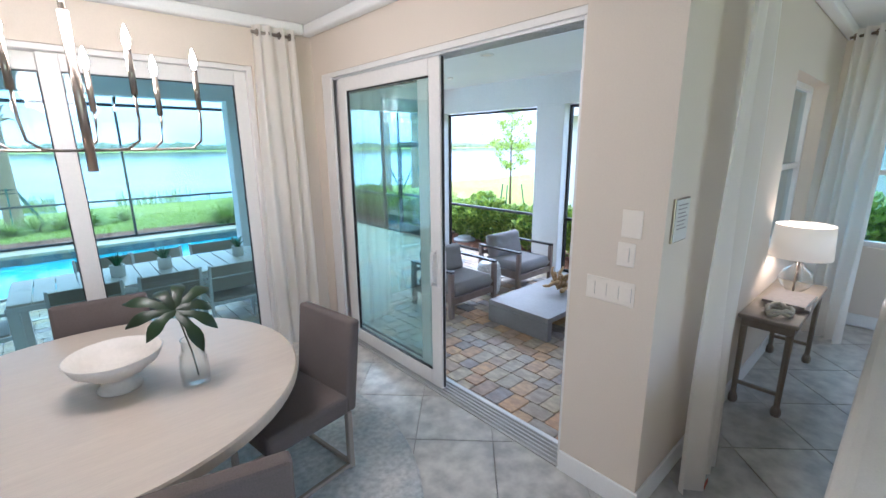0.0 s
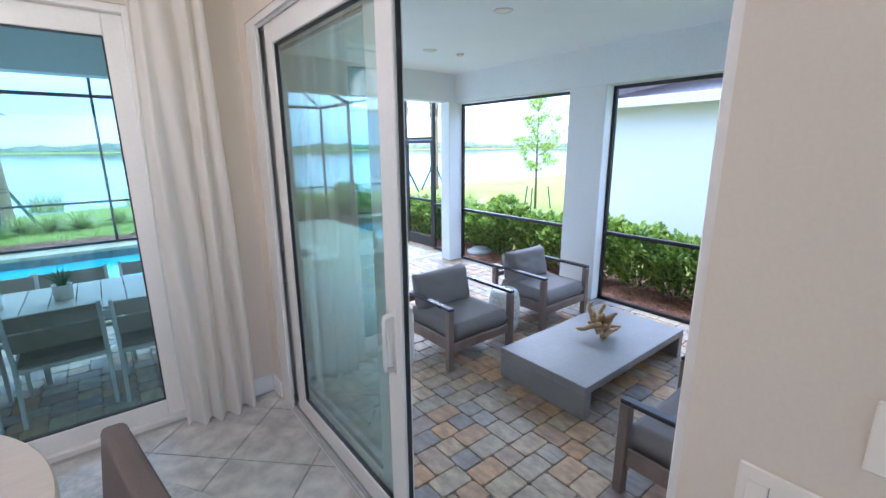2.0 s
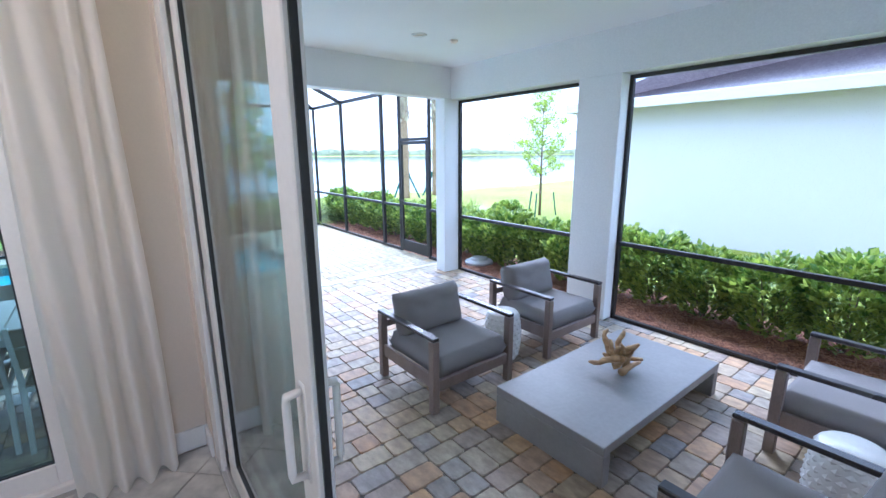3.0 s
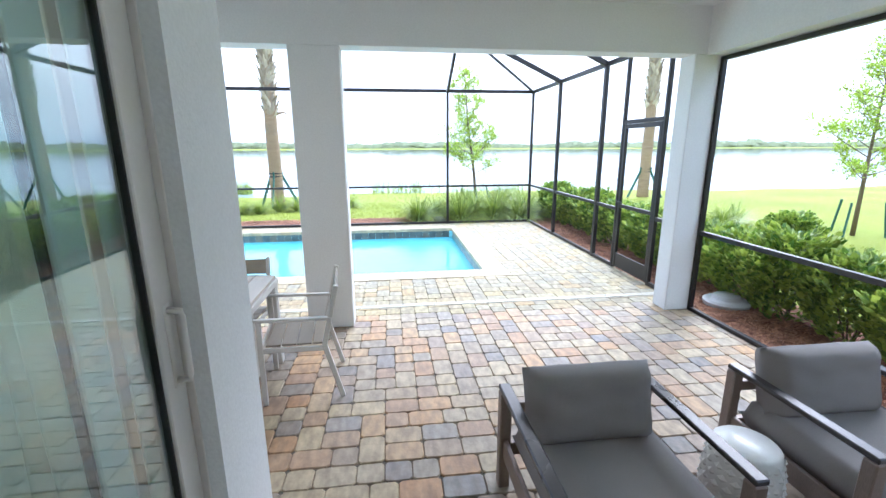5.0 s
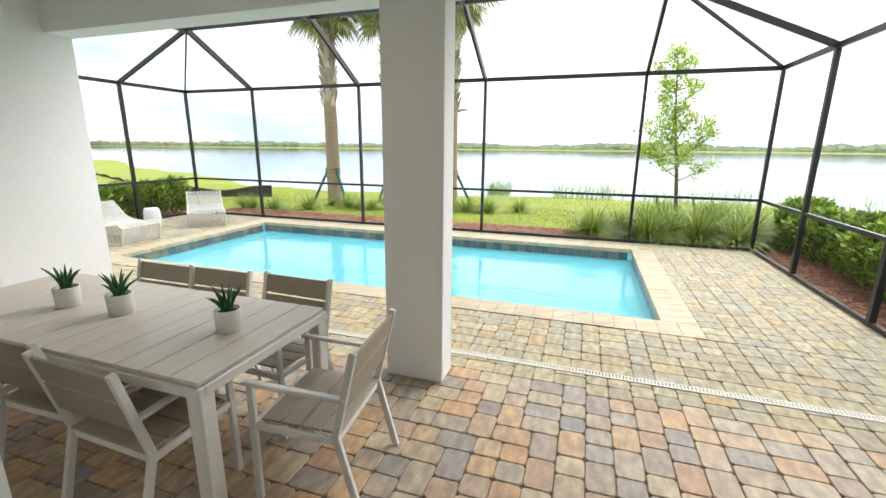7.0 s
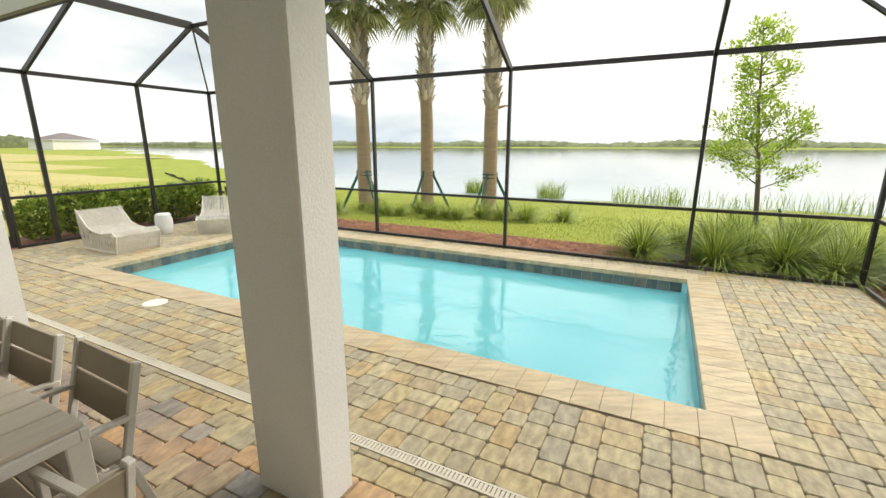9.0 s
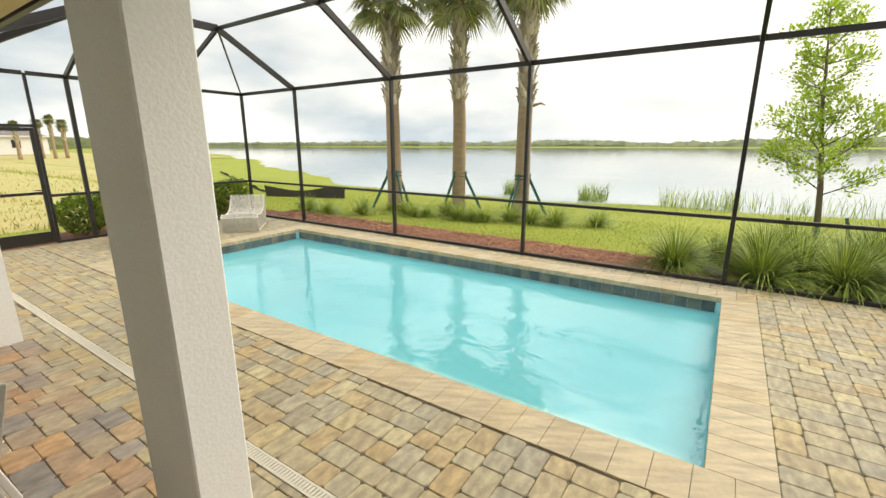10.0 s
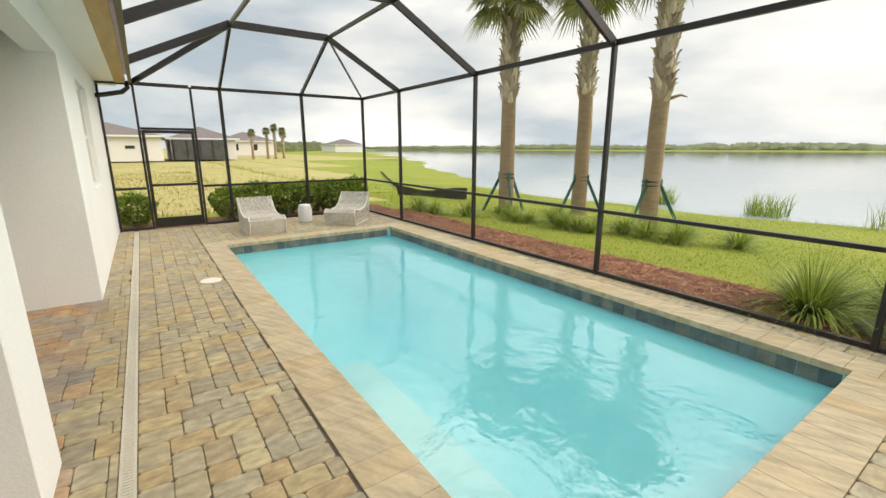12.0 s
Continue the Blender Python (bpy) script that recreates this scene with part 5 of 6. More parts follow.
def patio_chair(m, label):
    """Stacking armchair with slatted seat that faces its own -y."""
    c = thing("patio_chair", m, label, "patio chair", "chairs round the patio table")
    for x in (-0.265, 0.265):
        bm = bmesh.new()
        bar(bm, (x, -0.24, 0.0), (x, -0.235, 0.63), 0.028, 0.035, 0.004)
        part("front_leg", bm, WHITEMETAL, c)
        bm = bmesh.new()
        bar(bm, (x, 0.30, 0.0), (x, 0.19, 0.43), 0.028, 0.035, 0.004)
        bar(bm, (x, 0.19, 0.42), (x, 0.295, 0.86), 0.028, 0.035, 0.004)
        part("back_leg", bm, WHITEMETAL, c)
        bm = bmesh.new()
        bar(bm, (x, -0.27, 0.645), (x, 0.25, 0.62), 0.036, 0.022, 0.004)
        part("armrest", bm, WHITEMETAL, c)
        bm = bmesh.new()
        bar(bm, (x, -0.24, 0.42), (x, 0.19, 0.40), 0.022, 0.035, 0.003)
        part("side_rail", bm, WHITEMETAL, c)
    part("front_rail", one(-0.25, 0.25, -0.25, -0.225, 0.395, 0.43, 0.003), WHITEMETAL, c)
    part("back_rail", one(-0.25, 0.25, 0.175, 0.20, 0.38, 0.415, 0.003), WHITEMETAL, c)
    for k in range(4):
        bm = bmesh.new()
        block(bm, -0.252, 0.252, -0.22 + k * 0.105, -0.122 + k * 0.105, 0.432, 0.446, 0.003)
        bm.transform(Matrix.Rotation(radians(-2), 4, "X"))
        part("seat_slat", bm, SLAT, c)
    for z0, z1 in ((0.0, 0.155), (0.168, 0.295)):
        bm = bmesh.new()
        block(bm, -0.252, 0.252, -0.008, 0.008, z0, z1, 0.003)
        bm.transform(Matrix.Translation((0, 0.225, 0.555)) @ Matrix.Rotation(radians(-13.5), 4, "X"))
        part("back_slat", bm, SLAT, c)
    return c


first = patio_chair(at(2.13, 5.20, 0, -84), "white-framed patio armchair with taupe slats at the head of the table")
for x, y, turn, lab in ((0.35, 5.52, 0, "pool side of the table"), (0.86, 5.54, 1, "pool side of the table"), (1.49, 5.57, -2, "pool side of the table"), (1.40, 4.80, 178, "glass-door side of the table"), (0.78, 4.86, 181, "glass-door side of the table"), (0.12, 4.88, 180, "glass-door side of the table"), (-0.66, 5.15, 92, "wall end of the table")):
    k = copy_thing(first, at(x, y, 0, turn))
    k["label"] = "white-framed taupe slatted patio armchair, " + lab


def aloe(m, seed):
    rnd = random.Random(seed)
    p = thing("potted_aloe", m, "small green aloe in a white cylindrical pot on the patio table", "potted plant", "aloe pots")
    bm = bmesh.new()
    lathe(bm, [(0.06, 0.0), (0.064, 0.004), (0.068, 0.12), (0.066, 0.124), (0.06, 0.122), (0.058, 0.105), (0.001, 0.103)], 32)
    part("pot", bm, POT, p, smooth=True)
    bm = bmesh.new()
    lathe(bm, [(0.057, 0.104), (0.001, 0.110)], 20)
    part("soil", bm, SOIL, p)
    bm = bmesh.new()
    for k in range(15):
        a, lean = k * 2.4, 0.10 + 0.055 * k * rnd.uniform(0.6, 1.1)
        L = rnd.uniform(0.11, 0.17)
        d = Vector((math.cos(a), math.sin(a), 0))
        pts = [Vector((0, 0, 0.10)) + d * (0.015 + L * math.sin(lean) * f * f) + Vector((0, 0, L * math.cos(lean * 0.8) * f)) for f in (0, 0.3, 0.6, 0.85, 1.0)]
        pipe(bm, pts, [0.010, 0.010, 0.008, 0.005, 0.001], 5)
    part("leaves", bm, ALOE, p, smooth=True)


for k, (x, y) in enumerate(((0.41, 5.10), (0.83, 5.12), (1.60, 5.14))):
    aloe(at(x, y, 0.77, 50 * k), k + 2)


# ---- things beside the pool ----
def lounger(m, label):
    """Low wicker lounge chair facing its own +x; open strands over a frame."""
    c = thing("wicker_lounger", m, label, "wicker lounger", "pool loungers")
    prof = [(0.72, 0.0), (0.80, 0.30), (0.70, 0.36), (0.40, 0.31), (0.10, 0.33), (-0.08, 0.39), (-0.24, 0.54), (-0.36, 0.67)]
    bm = bmesh.new()
    n = 22
    for k in range(n + 1):
        y = -0.33 + 0.66 * k / n
        pts = [Vector((px_, y, pz_)) for px_, pz_ in prof]
        for a, b in zip(pts, pts[1:]):
            bar(bm, a, b, 0.012, 0.008)
    dense = []
    for a, b in zip(prof, prof[1:]):
        m_ = max(2, int(math.dist(a, b) / 0.035))
        dense += [(a[0] + (b[0] - a[0]) * i / m_, a[1] + (b[1] - a[1]) * i / m_) for i in range(m_)]
    for px_, pz_ in dense:
        bar(bm, (px_, -0.34, pz_), (px_, 0.34, pz_), 0.012, 0.010)
    part("woven_seat", bm, WICKER, c, "open greyed wicker weave", kind="stuff")
    bm = bmesh.new()
    for y in (-0.34, 0.34):
        for a in range(16):
            f = a / 15
            x = 0.74 - 1.0 * f
            top = 0.30 + (0.0 if x > 0 else -x * 0.9)
            bar(bm, (x, y, 0.0), (x - 0.05, y, top), 0.012, 0.010)
            bar(bm, (x - 0.05, y, 0.0), (x, y, top), 0.012, 0.010)
    for k in range(16):
        y = -0.34 + 0.68 * k / 15
        bar(bm, (-0.26, y, 0.0), (-0.33, y, 0.60), 0.012, 0.010)
    part("woven_skirt", bm, WICKER, c, kind="stuff")
    for y in (-0.35, 0.35):
        bm = bmesh.new()
        pipe(bm, [(0.74, y, 0.01)] + [(px_, y, pz_) for px_, pz_ in prof[1:]] + [(-0.28, y, 0.01), (0.74, y, 0.01)], 0.016, 6)
        part("side_frame", bm, WICKER, c)


lounger(at(-5.0, 9.0, 0, 0), "greyed open-weave wicker lounge chair at the pool end, nearer the door")
lounger(at(-4.95, 11.1, 0, -42), "greyed open-weave wicker lounge chair in the pool cage corner")
garden_stool((-5.35, 10.10, 0), "white studded ceramic stool between two wicker loungers", 0.42, 0.15)
sk = thing("skimmer_lid", (-1.36, 7.60, 0.0), "round white pool skimmer lid set in the pavers", "skimmer lid")
bm = bmesh.new()
lathe(bm, [(0.13, -0.01), (0.13, 0.006), (0.12, 0.01), (0.001, 0.011)], 32)
part("lid", bm, PLASTIC, sk)
dg = thing("drain_grate", (0, 0, 0), "long cream slotted drain channel between the pavers", "drain")
bm = bmesh.new()
for b in ((-6.1, 6.1, 6.725, 6.74, -0.03, 0.004), (-6.1, 6.1, 6.79, 6.805, -0.03, 0.004)):
    block(bm, *b)
part("edge_rail", bm, GRATE, dg)
bm = bmesh.new()
for k in range(488):
    x = -6.1 + k * 0.025
    block(bm, x, x + 0.019, 6.74, 6.79, -0.012, 0.003)
part("rung", bm, GRATE, dg, kind="stuff")
pp = thing("pump_lid", (6.78, 6.42, -0.05), "pale round concrete utility cover in the mulch", "utility cover")
bm = bmesh.new()
lathe(bm, [(0.24, 0.0), (0.25, 0.05), (0.22, 0.07), (0.16, 0.08), (0.14, 0.12), (0.001, 0.13)], 32)
part("cover", bm, surface("pale_concrete", (0.66, 0.65, 0.63), rough=0.8), pp)


# ---- plants ----
def leaf_cloud(rnd, vv, ff, centre, out, size, wide=0.5):
    """One folded leaf, a quad pair, at a place, pointing roughly outwards."""
    d = (Vector(out) + Vector((rnd.uniform(-0.7, 0.7), rnd.uniform(-0.7, 0.7), rnd.uniform(-0.3, 0.9)))).normalized()
    s = d.cross(Vector((rnd.uniform(-1, 1), rnd.uniform(-1, 1), 1.2))).normalized() * size * wide
    c = Vector(centre)
    up = d.cross(s).normalized() * size * 0.12
    k = len(vv)
    vv += [tuple(c), tuple(c + d * size * 0.5 + s * 0.5 + up), tuple(c + d * size), tuple(c + d * size * 0.5 - s * 0.5 + up)]
    ff += [(k, k + 1, k + 2, k + 3)]


def shrub_mesh(seed, rx, ry, h, count, size, material):
    rnd = random.Random(seed)
    vv, ff = [], []
    for _ in range(count):
        a, u = rnd.uniform(0, 6.283), rnd.random()
        z = h * (0.06 + 0.94 * u ** 0.8)
        prof = math.sin(min(1.0, (z / h) * 0.9 + 0.25) * math.pi * 0.5) * (1 - 0.35 * smooth(0.75, 1.0, z / h))
        r = rnd.uniform(0.72, 1.0) * prof * (1 + 0.22 * noise.noise(Vector((math.cos(a) * 1.7, math.sin(a) * 1.7, z * 3 + seed))))
        if z > h * 0.75:
            r *= math.sqrt(rnd.random())
            z *= 1 + 0.16 * noise.noise(Vector((a, r * 3, seed * 1.7)))
        leaf_cloud(rnd, vv, ff, (rx * r * math.cos(a), ry * r * math.sin(a), z), (math.cos(a), math.sin(a), 0.5), size * rnd.uniform(0.7, 1.25), 0.68)
    return mesh_from("foliage", vv, ff, material)


def shrubs(places, meshes, label, group, h):
    rnd = random.Random(77)
    for k, (x, y, sc) in enumerate(places):
        t = thing("hedge_shrub", at(x, y, -0.06, rnd.uniform(0, 360)) @ Matrix.Diagonal((sc, sc, sc * rnd.uniform(0.92, 1.1), 1)), label, "shrub", group)
        f = new("foliage", meshes[k % len(meshes)])
        f.parent = t
        tagged(f, kind="stuff")
        bm = bmesh.new()
        for q in range(4):
            a = q * 1.6
            tube_between(bm, (0.03 * math.cos(a), 0.03 * math.sin(a), 0), (0.25 * math.cos(a), 0.25 * math.sin(a), h * 0.7), 0.012, 0.005, 5)
        part("stem", bm, WOODY, t)


hm = [shrub_mesh(k, 0.50, 0.50, 0.88, 2700, 0.088, LEAF_H) for k in (1, 2, 3)]
shrubs([(7.12 + 0.06 * math.sin(k * 2.1), 1.0 + 0.62 * k, 0.93 + 0.06 * math.sin(k * 1.7)) for k in range(20)], hm, "dense glossy green hedge shrub in the mulch beside the cage", "hedge beside the porch", 0.9)
shrubs([(-7.05 + 0.05 * math.sin(k * 2.3), 8.75 + 0.66 * k, 0.95) for k in range(6)], hm, "dense green hedge shrub in the mulch behind the loungers", "hedge behind the loungers", 0.9)
shrubs([(-7.1, 6.75, 0.85), (9.4, 8.2, 0.8), (9.9, 8.9, 0.7), (7.6, -0.9, 1.6), (7.8, 0.1, 1.5)], hm, "rounded green shrub near the house", "loose shrubs", 0.9)


def grass_clump_mesh(seed, r, h, count, material=BLADE, w=0.005):
    """Arching blades from one crown; the outer ones bend over and hang."""
    rnd = random.Random(seed)
    vv, ff = [], []
    for _ in range(count):
        b = rnd.uniform(0, 6.283)
        dx, dy = math.cos(b), math.sin(b)
        r0 = r * 0.16 * math.sqrt(rnd.random())
        x, y = r0 * dx, r0 * dy
        lean = rnd.random() ** 0.8
        L = h * rnd.uniform(0.75, 1.45) * (1 + 0.25 * lean)
        angle, drop = 1.5 - 0.95 * lean, (0.4 + 1.5 * lean) * rnd.uniform(0.6, 1.3)
        twist = rnd.uniform(-0.25, 0.25)
        k = len(vv)
        px_, py_, pz_ = x, y, 0.0
        for q in range(6):
            f = q / 5
            ww = w * (1 - 0.9 * f ** 1.5)
            sx, sy = -dy * ww, dx * ww
            vv += [(px_ - sx, py_ - sy, pz_), (px_ + sx, py_ + sy, pz_ + ww * 0.5)]
            a = angle - drop * f
            px_ += (dx - dy * twist * f) * math.cos(a) * L / 5
            py_ += (dy + dx * twist * f) * math.cos(a) * L / 5
            pz_ = max(0.01, pz_ + math.sin(a) * L / 5)
        for q in range(5):
            ff.append((k + 2 * q, k + 2 * q + 1, k + 2 * q + 3, k + 2 * q + 2))
    return mesh_from("blades", vv, ff, material)


gm = [grass_clump_mesh(k, 0.55, 0.64, 760, BLADE, 0.0078) for k in (21, 22, 23)]
thin = [grass_clump_mesh(k, 0.5, 0.42, 420, BLADE, 0.005) for k in (31, 32)]


def clumps(places, meshes, label, group):
    for k, (x, y, sc) in enumerate(places):
        t = thing("ornamental_grass", at(x, y, max(land(x, y), -0.42) + 0.0, k * 77) @ Matrix.Diagonal((sc, sc, sc, 1)), label, "ornamental grass", group)
        f = new("blades", meshes[k % len(meshes)])
        f.parent = t
        tagged(f, kind="stuff")


clumps([(3.55, 12.85, 0.95), (4.62, 12.72, 1.0), (5.1, 13.25, 1.05), (5.5, 12.85, 1.1), (4.1, 13.5, 0.8), (6.12, 12.75, 1.0), (6.5, 13.4, 1.1), (4.7, 13.9, 1.05), (7.1, 13.0, 1.0), (5.1, 14.4, 1.1), (6.2, 14.6, 1.15), (6.0, 14.0, 1.1), (7.3, 13.9, 1.0)], gm, "tall green fountain grass clump in the mulch by the cage", "fountain grass by the cage")
rk = thing("rock", (4.08, 12.72, -0.06), "small pale rounded rock in the mulch", "rock")
bm = bmesh.new()
bmesh.ops.create_icosphere(bm, subdivisions=2, radius=0.13)
for v in bm.verts:
    v.co = Vector((v.co.x * 1.3, v.co.y, v.co.z * 0.7 + 0.05)) * (1 + 0.2 * noise.noise(v.co * 9))
part("stone", bm, CONCRETE, rk, smooth=True)
rnd = random.Random(15)
clumps([(-4.6 + 0.46 * k + rnd.uniform(-0.2, 0.2), 14.75 + 0.09 * k + rnd.uniform(-0.5, 0.5), rnd.uniform(0.65, 1.15)) for k in range(14)] + [(-5.9, 13.6, 1.0), (-5.2, 13.7, 1.0), (-6.4, 13.9, 1.0), (10.9, 11.5, 1.2), (11.6, 11.9, 1.1)], thin, "low soft green grass tuft round the palms", "grass tufts by the palms")


def palm(m, h, label, stakes=True, crown=0.8, hook=False):
    """Young cabbage palm: bare lower trunk, boots above, a small crown."""
    t = thing("palm_tree", m, label, "palm tree", "palms by the lake")
    rnd = random.Random(int(h * 100))
    bm = bmesh.new()
    pipe(bm, [(0, 0, -0.3), (0.01, 0, 0.3), (0.0, 0.02, h * 0.4), (0.03, 0, h * 0.6), (0.02, 0, h)], [0.25, 0.22, 0.20, 0.185, 0.15], 16)
    part("trunk", bm, BARK, t, smooth=True)
    vv, ff = [], []
    z0 = h * (0.48 if hook else 0.52)
    for k in range(130):
        z = z0 + (h - z0) * k / 130 - 0.12
        a = k * 2.4 + rnd.uniform(-0.25, 0.25)
        d, s = Vector((math.cos(a), math.sin(a), 0)), Vector((-math.sin(a), math.cos(a), 0))
        lean = rnd.uniform(-0.10, 0.10)
        c = Vector((0.02, 0, z)) + d * 0.135
        L = rnd.uniform(0.26, 0.42)
        out = rnd.uniform(0.10, 0.19)
        q = len(vv)
        # a broad base, a keeled middle and a blunt cut tip that stands off the trunk
        for f, wid, off in ((0.0, 0.105, 0.03), (0.45, 0.075, 0.05 + out * 0.3), (0.85, 0.042, out * 0.8), (1.0, 0.034, out + 0.02)):
            m_ = c + d * off + Vector((0, 0, L * f)) + s * lean * f
            vv += [tuple(m_ - s * wid - d * 0.03), tuple(m_ + d * 0.018), tuple(m_ + s * wid - d * 0.03), tuple(m_ - d * 0.03)]
        for n_ in range(3):
            o_ = q + 4 * n_
            for e in range(4):
                ff.append((o_ + e, o_ + (e + 1) % 4, o_ + 4 + (e + 1) % 4, o_ + 4 + e))
        ff.append((q + 12, q + 13, q + 14, q + 15))
    b = new("boots", mesh_from("boots", vv, ff, SHEATH))
    b.parent = t
    tagged(b, "cut leaf bases round the upper trunk", kind="stuff")
    vv, ff = [], []
    for k in range(34):
        a = k * 2.4
        el = 1.15 - 2.2 * (k / 34)
        d = Vector((math.cos(a) * math.cos(el), math.sin(a) * math.cos(el), math.sin(el)))
        L = rnd.uniform(0.85, 1.2) * crown
        root = Vector((0.02, 0, h))
        hub = root + d * L * 0.9
        s = d.cross(Vector((0, 0, 1))).normalized()
        q = len(vv)
        for p in (root - s * 0.015, root + s * 0.015, hub + s * 0.01, hub - s * 0.01):
            vv.append(tuple(p))
        ff.append((q, q + 1, q + 2, q + 3))
        up = s.cross(d)
        for j in range(28):
            th = radians(-115 + 230 * j / 27)
            e = (d * math.cos(th) + s * math.sin(th) + up * 0.25).normalized()
            l2 = L * rnd.uniform(0.75, 1.0) * (0.65 + 0.35 * math.cos(th * 0.6))
            wv = up.cross(e).normalized() * 0.034
            mid = hub + e * l2 * 0.55
            end = hub + e * l2 + Vector((0, 0, -0.38 * l2))
            q = len(vv)
            for p in (hub, mid + wv, end, mid - wv):
                vv.append(tuple(p))
            ff.append((q, q + 1, q + 2, q + 3))
    c = new("crown", mesh_from("crown", vv, ff, LEAF_P))
    c.parent = t
    tagged(c, "fan-shaped green fronds", kind="stuff")
    if stakes:
        bm = bmesh.new()
        for z in (1.00, 1.10):
            lathe(bm, [(0.205, z), (0.222, z + 0.02), (0.205, z + 0.045)], 20)
        part("strap", bm, BLACK, t, "black strap round the trunk")
        for a in (0.5, 2.6, 4.7):
            ca, sa = math.cos(a), math.sin(a)
            bm = bmesh.new()
            bar(bm, (0.2 * ca, 0.2 * sa, 1.06), (0.78 * ca, 0.78 * sa, -0.12), 0.04, 0.08, 0.003)
            part("brace", bm, STAKE, t, "green timber brace")
            bm = bmesh.new()
            bar(bm, (0.215 * ca, 0.215 * sa, 0.96), (0.215 * ca, 0.215 * sa, 1.18), 0.05, 0.09, 0.003)
            part("batten", bm, STAKE, t, "short green batten under the strap")
    if hook:
        bm = bmesh.new()
        pipe(bm, [(0.1, 0.05, z0 - 0.05), (0.26, 0.12, z0), (0.38, 0.18, z0 + 0.04), (0.50, 0.24, z0 - 0.01)], [0.05, 0.04, 0.028, 0.012], 8)
        part("dead_stub", bm, BARK, t, "curved dead leaf base")


for x, y, h, lab in ((-4.45, 15.75, 5.6, "staked young cabbage palm, first of three by the lake"), (-3.29, 17.6, 6.1, "staked young cabbage palm between two others by the lake"), (-0.96, 17.3, 6.0, "staked young cabbage palm with curved dead leaf base"), (13.0, 18.3, 5.2, "staked palm on the lawn beyond the hedge"), (15.3, 18.9, 5.4, "staked palm on the lawn beyond the hedge")):
    palm(at(x, y, land(x, y), 0 if "curved" in lab else x * 40), h + (1.5 if x > 10 else 0.4), lab, hook="curved" in lab)


def young_tree(m, h, r, seed, label):
    rnd = random.Random(seed)
    t = thing("young_tree", m, label, "tree")
    bm = bmesh.new()
    pipe(bm, [(0, 0, 0), (0.02, 0, h * 0.3), (-0.02, 0.02, h * 0.6), (0.0, 0, h * 0.97)], [0.05, 0.04, 0.025, 0.006], 8)
    limbs, vv, ff = [], [], []
    for k in range(30):
        z = h * (0.27 + 0.68 * k / 30)
        a = k * 2.4 + rnd.uniform(-0.3, 0.3)
        L = r * (1.15 - 0.85 * (k / 30) ** 1.3) * rnd.uniform(0.6, 1.15)
        e = Vector((L * math.cos(a), L * math.sin(a), L * rnd.uniform(0.25, 0.75)))
        p0 = Vector((0, 0, z))
        pipe(bm, [p0, p0 + e * 0.5 + Vector((0, 0, -0.03)), p0 + e], [0.012, 0.008, 0.003], 5)
        for q in range(int(9 * L / r) + 4):
            f = rnd.uniform(0.35, 1.0)
            tip = p0 + e * f + Vector((rnd.gauss(0, 0.10), rnd.gauss(0, 0.10), rnd.gauss(0.03, 0.07)))
            pipe(bm, [p0 + e * f * 0.9, tip], [0.004, 0.002], 4)
            for _ in range(22):
                g = Vector((rnd.gauss(0, 0.055), rnd.gauss(0, 0.055), rnd.gauss(0, 0.05)))
                leaf_cloud(rnd, vv, ff, tip + g, (g + e * 0.1).normalized(), rnd.uniform(0.045, 0.085), 0.55)
    part("trunk", bm, WOODY, t, smooth=True)
    c = new("crown", mesh_from("crown", vv, ff, LEAF_T))
    c.parent = t
    tagged(c, "sparse fresh green leaves", kind="stuff")
    for a in (0.4, 2.5, 4.6):
        bm = bmesh.new()
        bar(bm, (0.55 * math.cos(a), 0.55 * math.sin(a), -0.1), (0.42 * math.cos(a), 0.42 * math.sin(a), 0.75), 0.035, 0.035)
        part("stake", bm, STAKE, t, "short dark green stake")


young_tree(at(5.42, 14.6, land(5.42, 14.6)) @ Matrix.Rotation(radians(-6), 4, "Y"), 4.2, 0.80, 47, "slender staked young tree with sparse leaves near the lake")
young_tree(at(12.9, 10.1, land(12.9, 10.1), 60), 4.1, 0.95, 43, "slender staked young tree with sparse leaves on the neighbouring lawn")


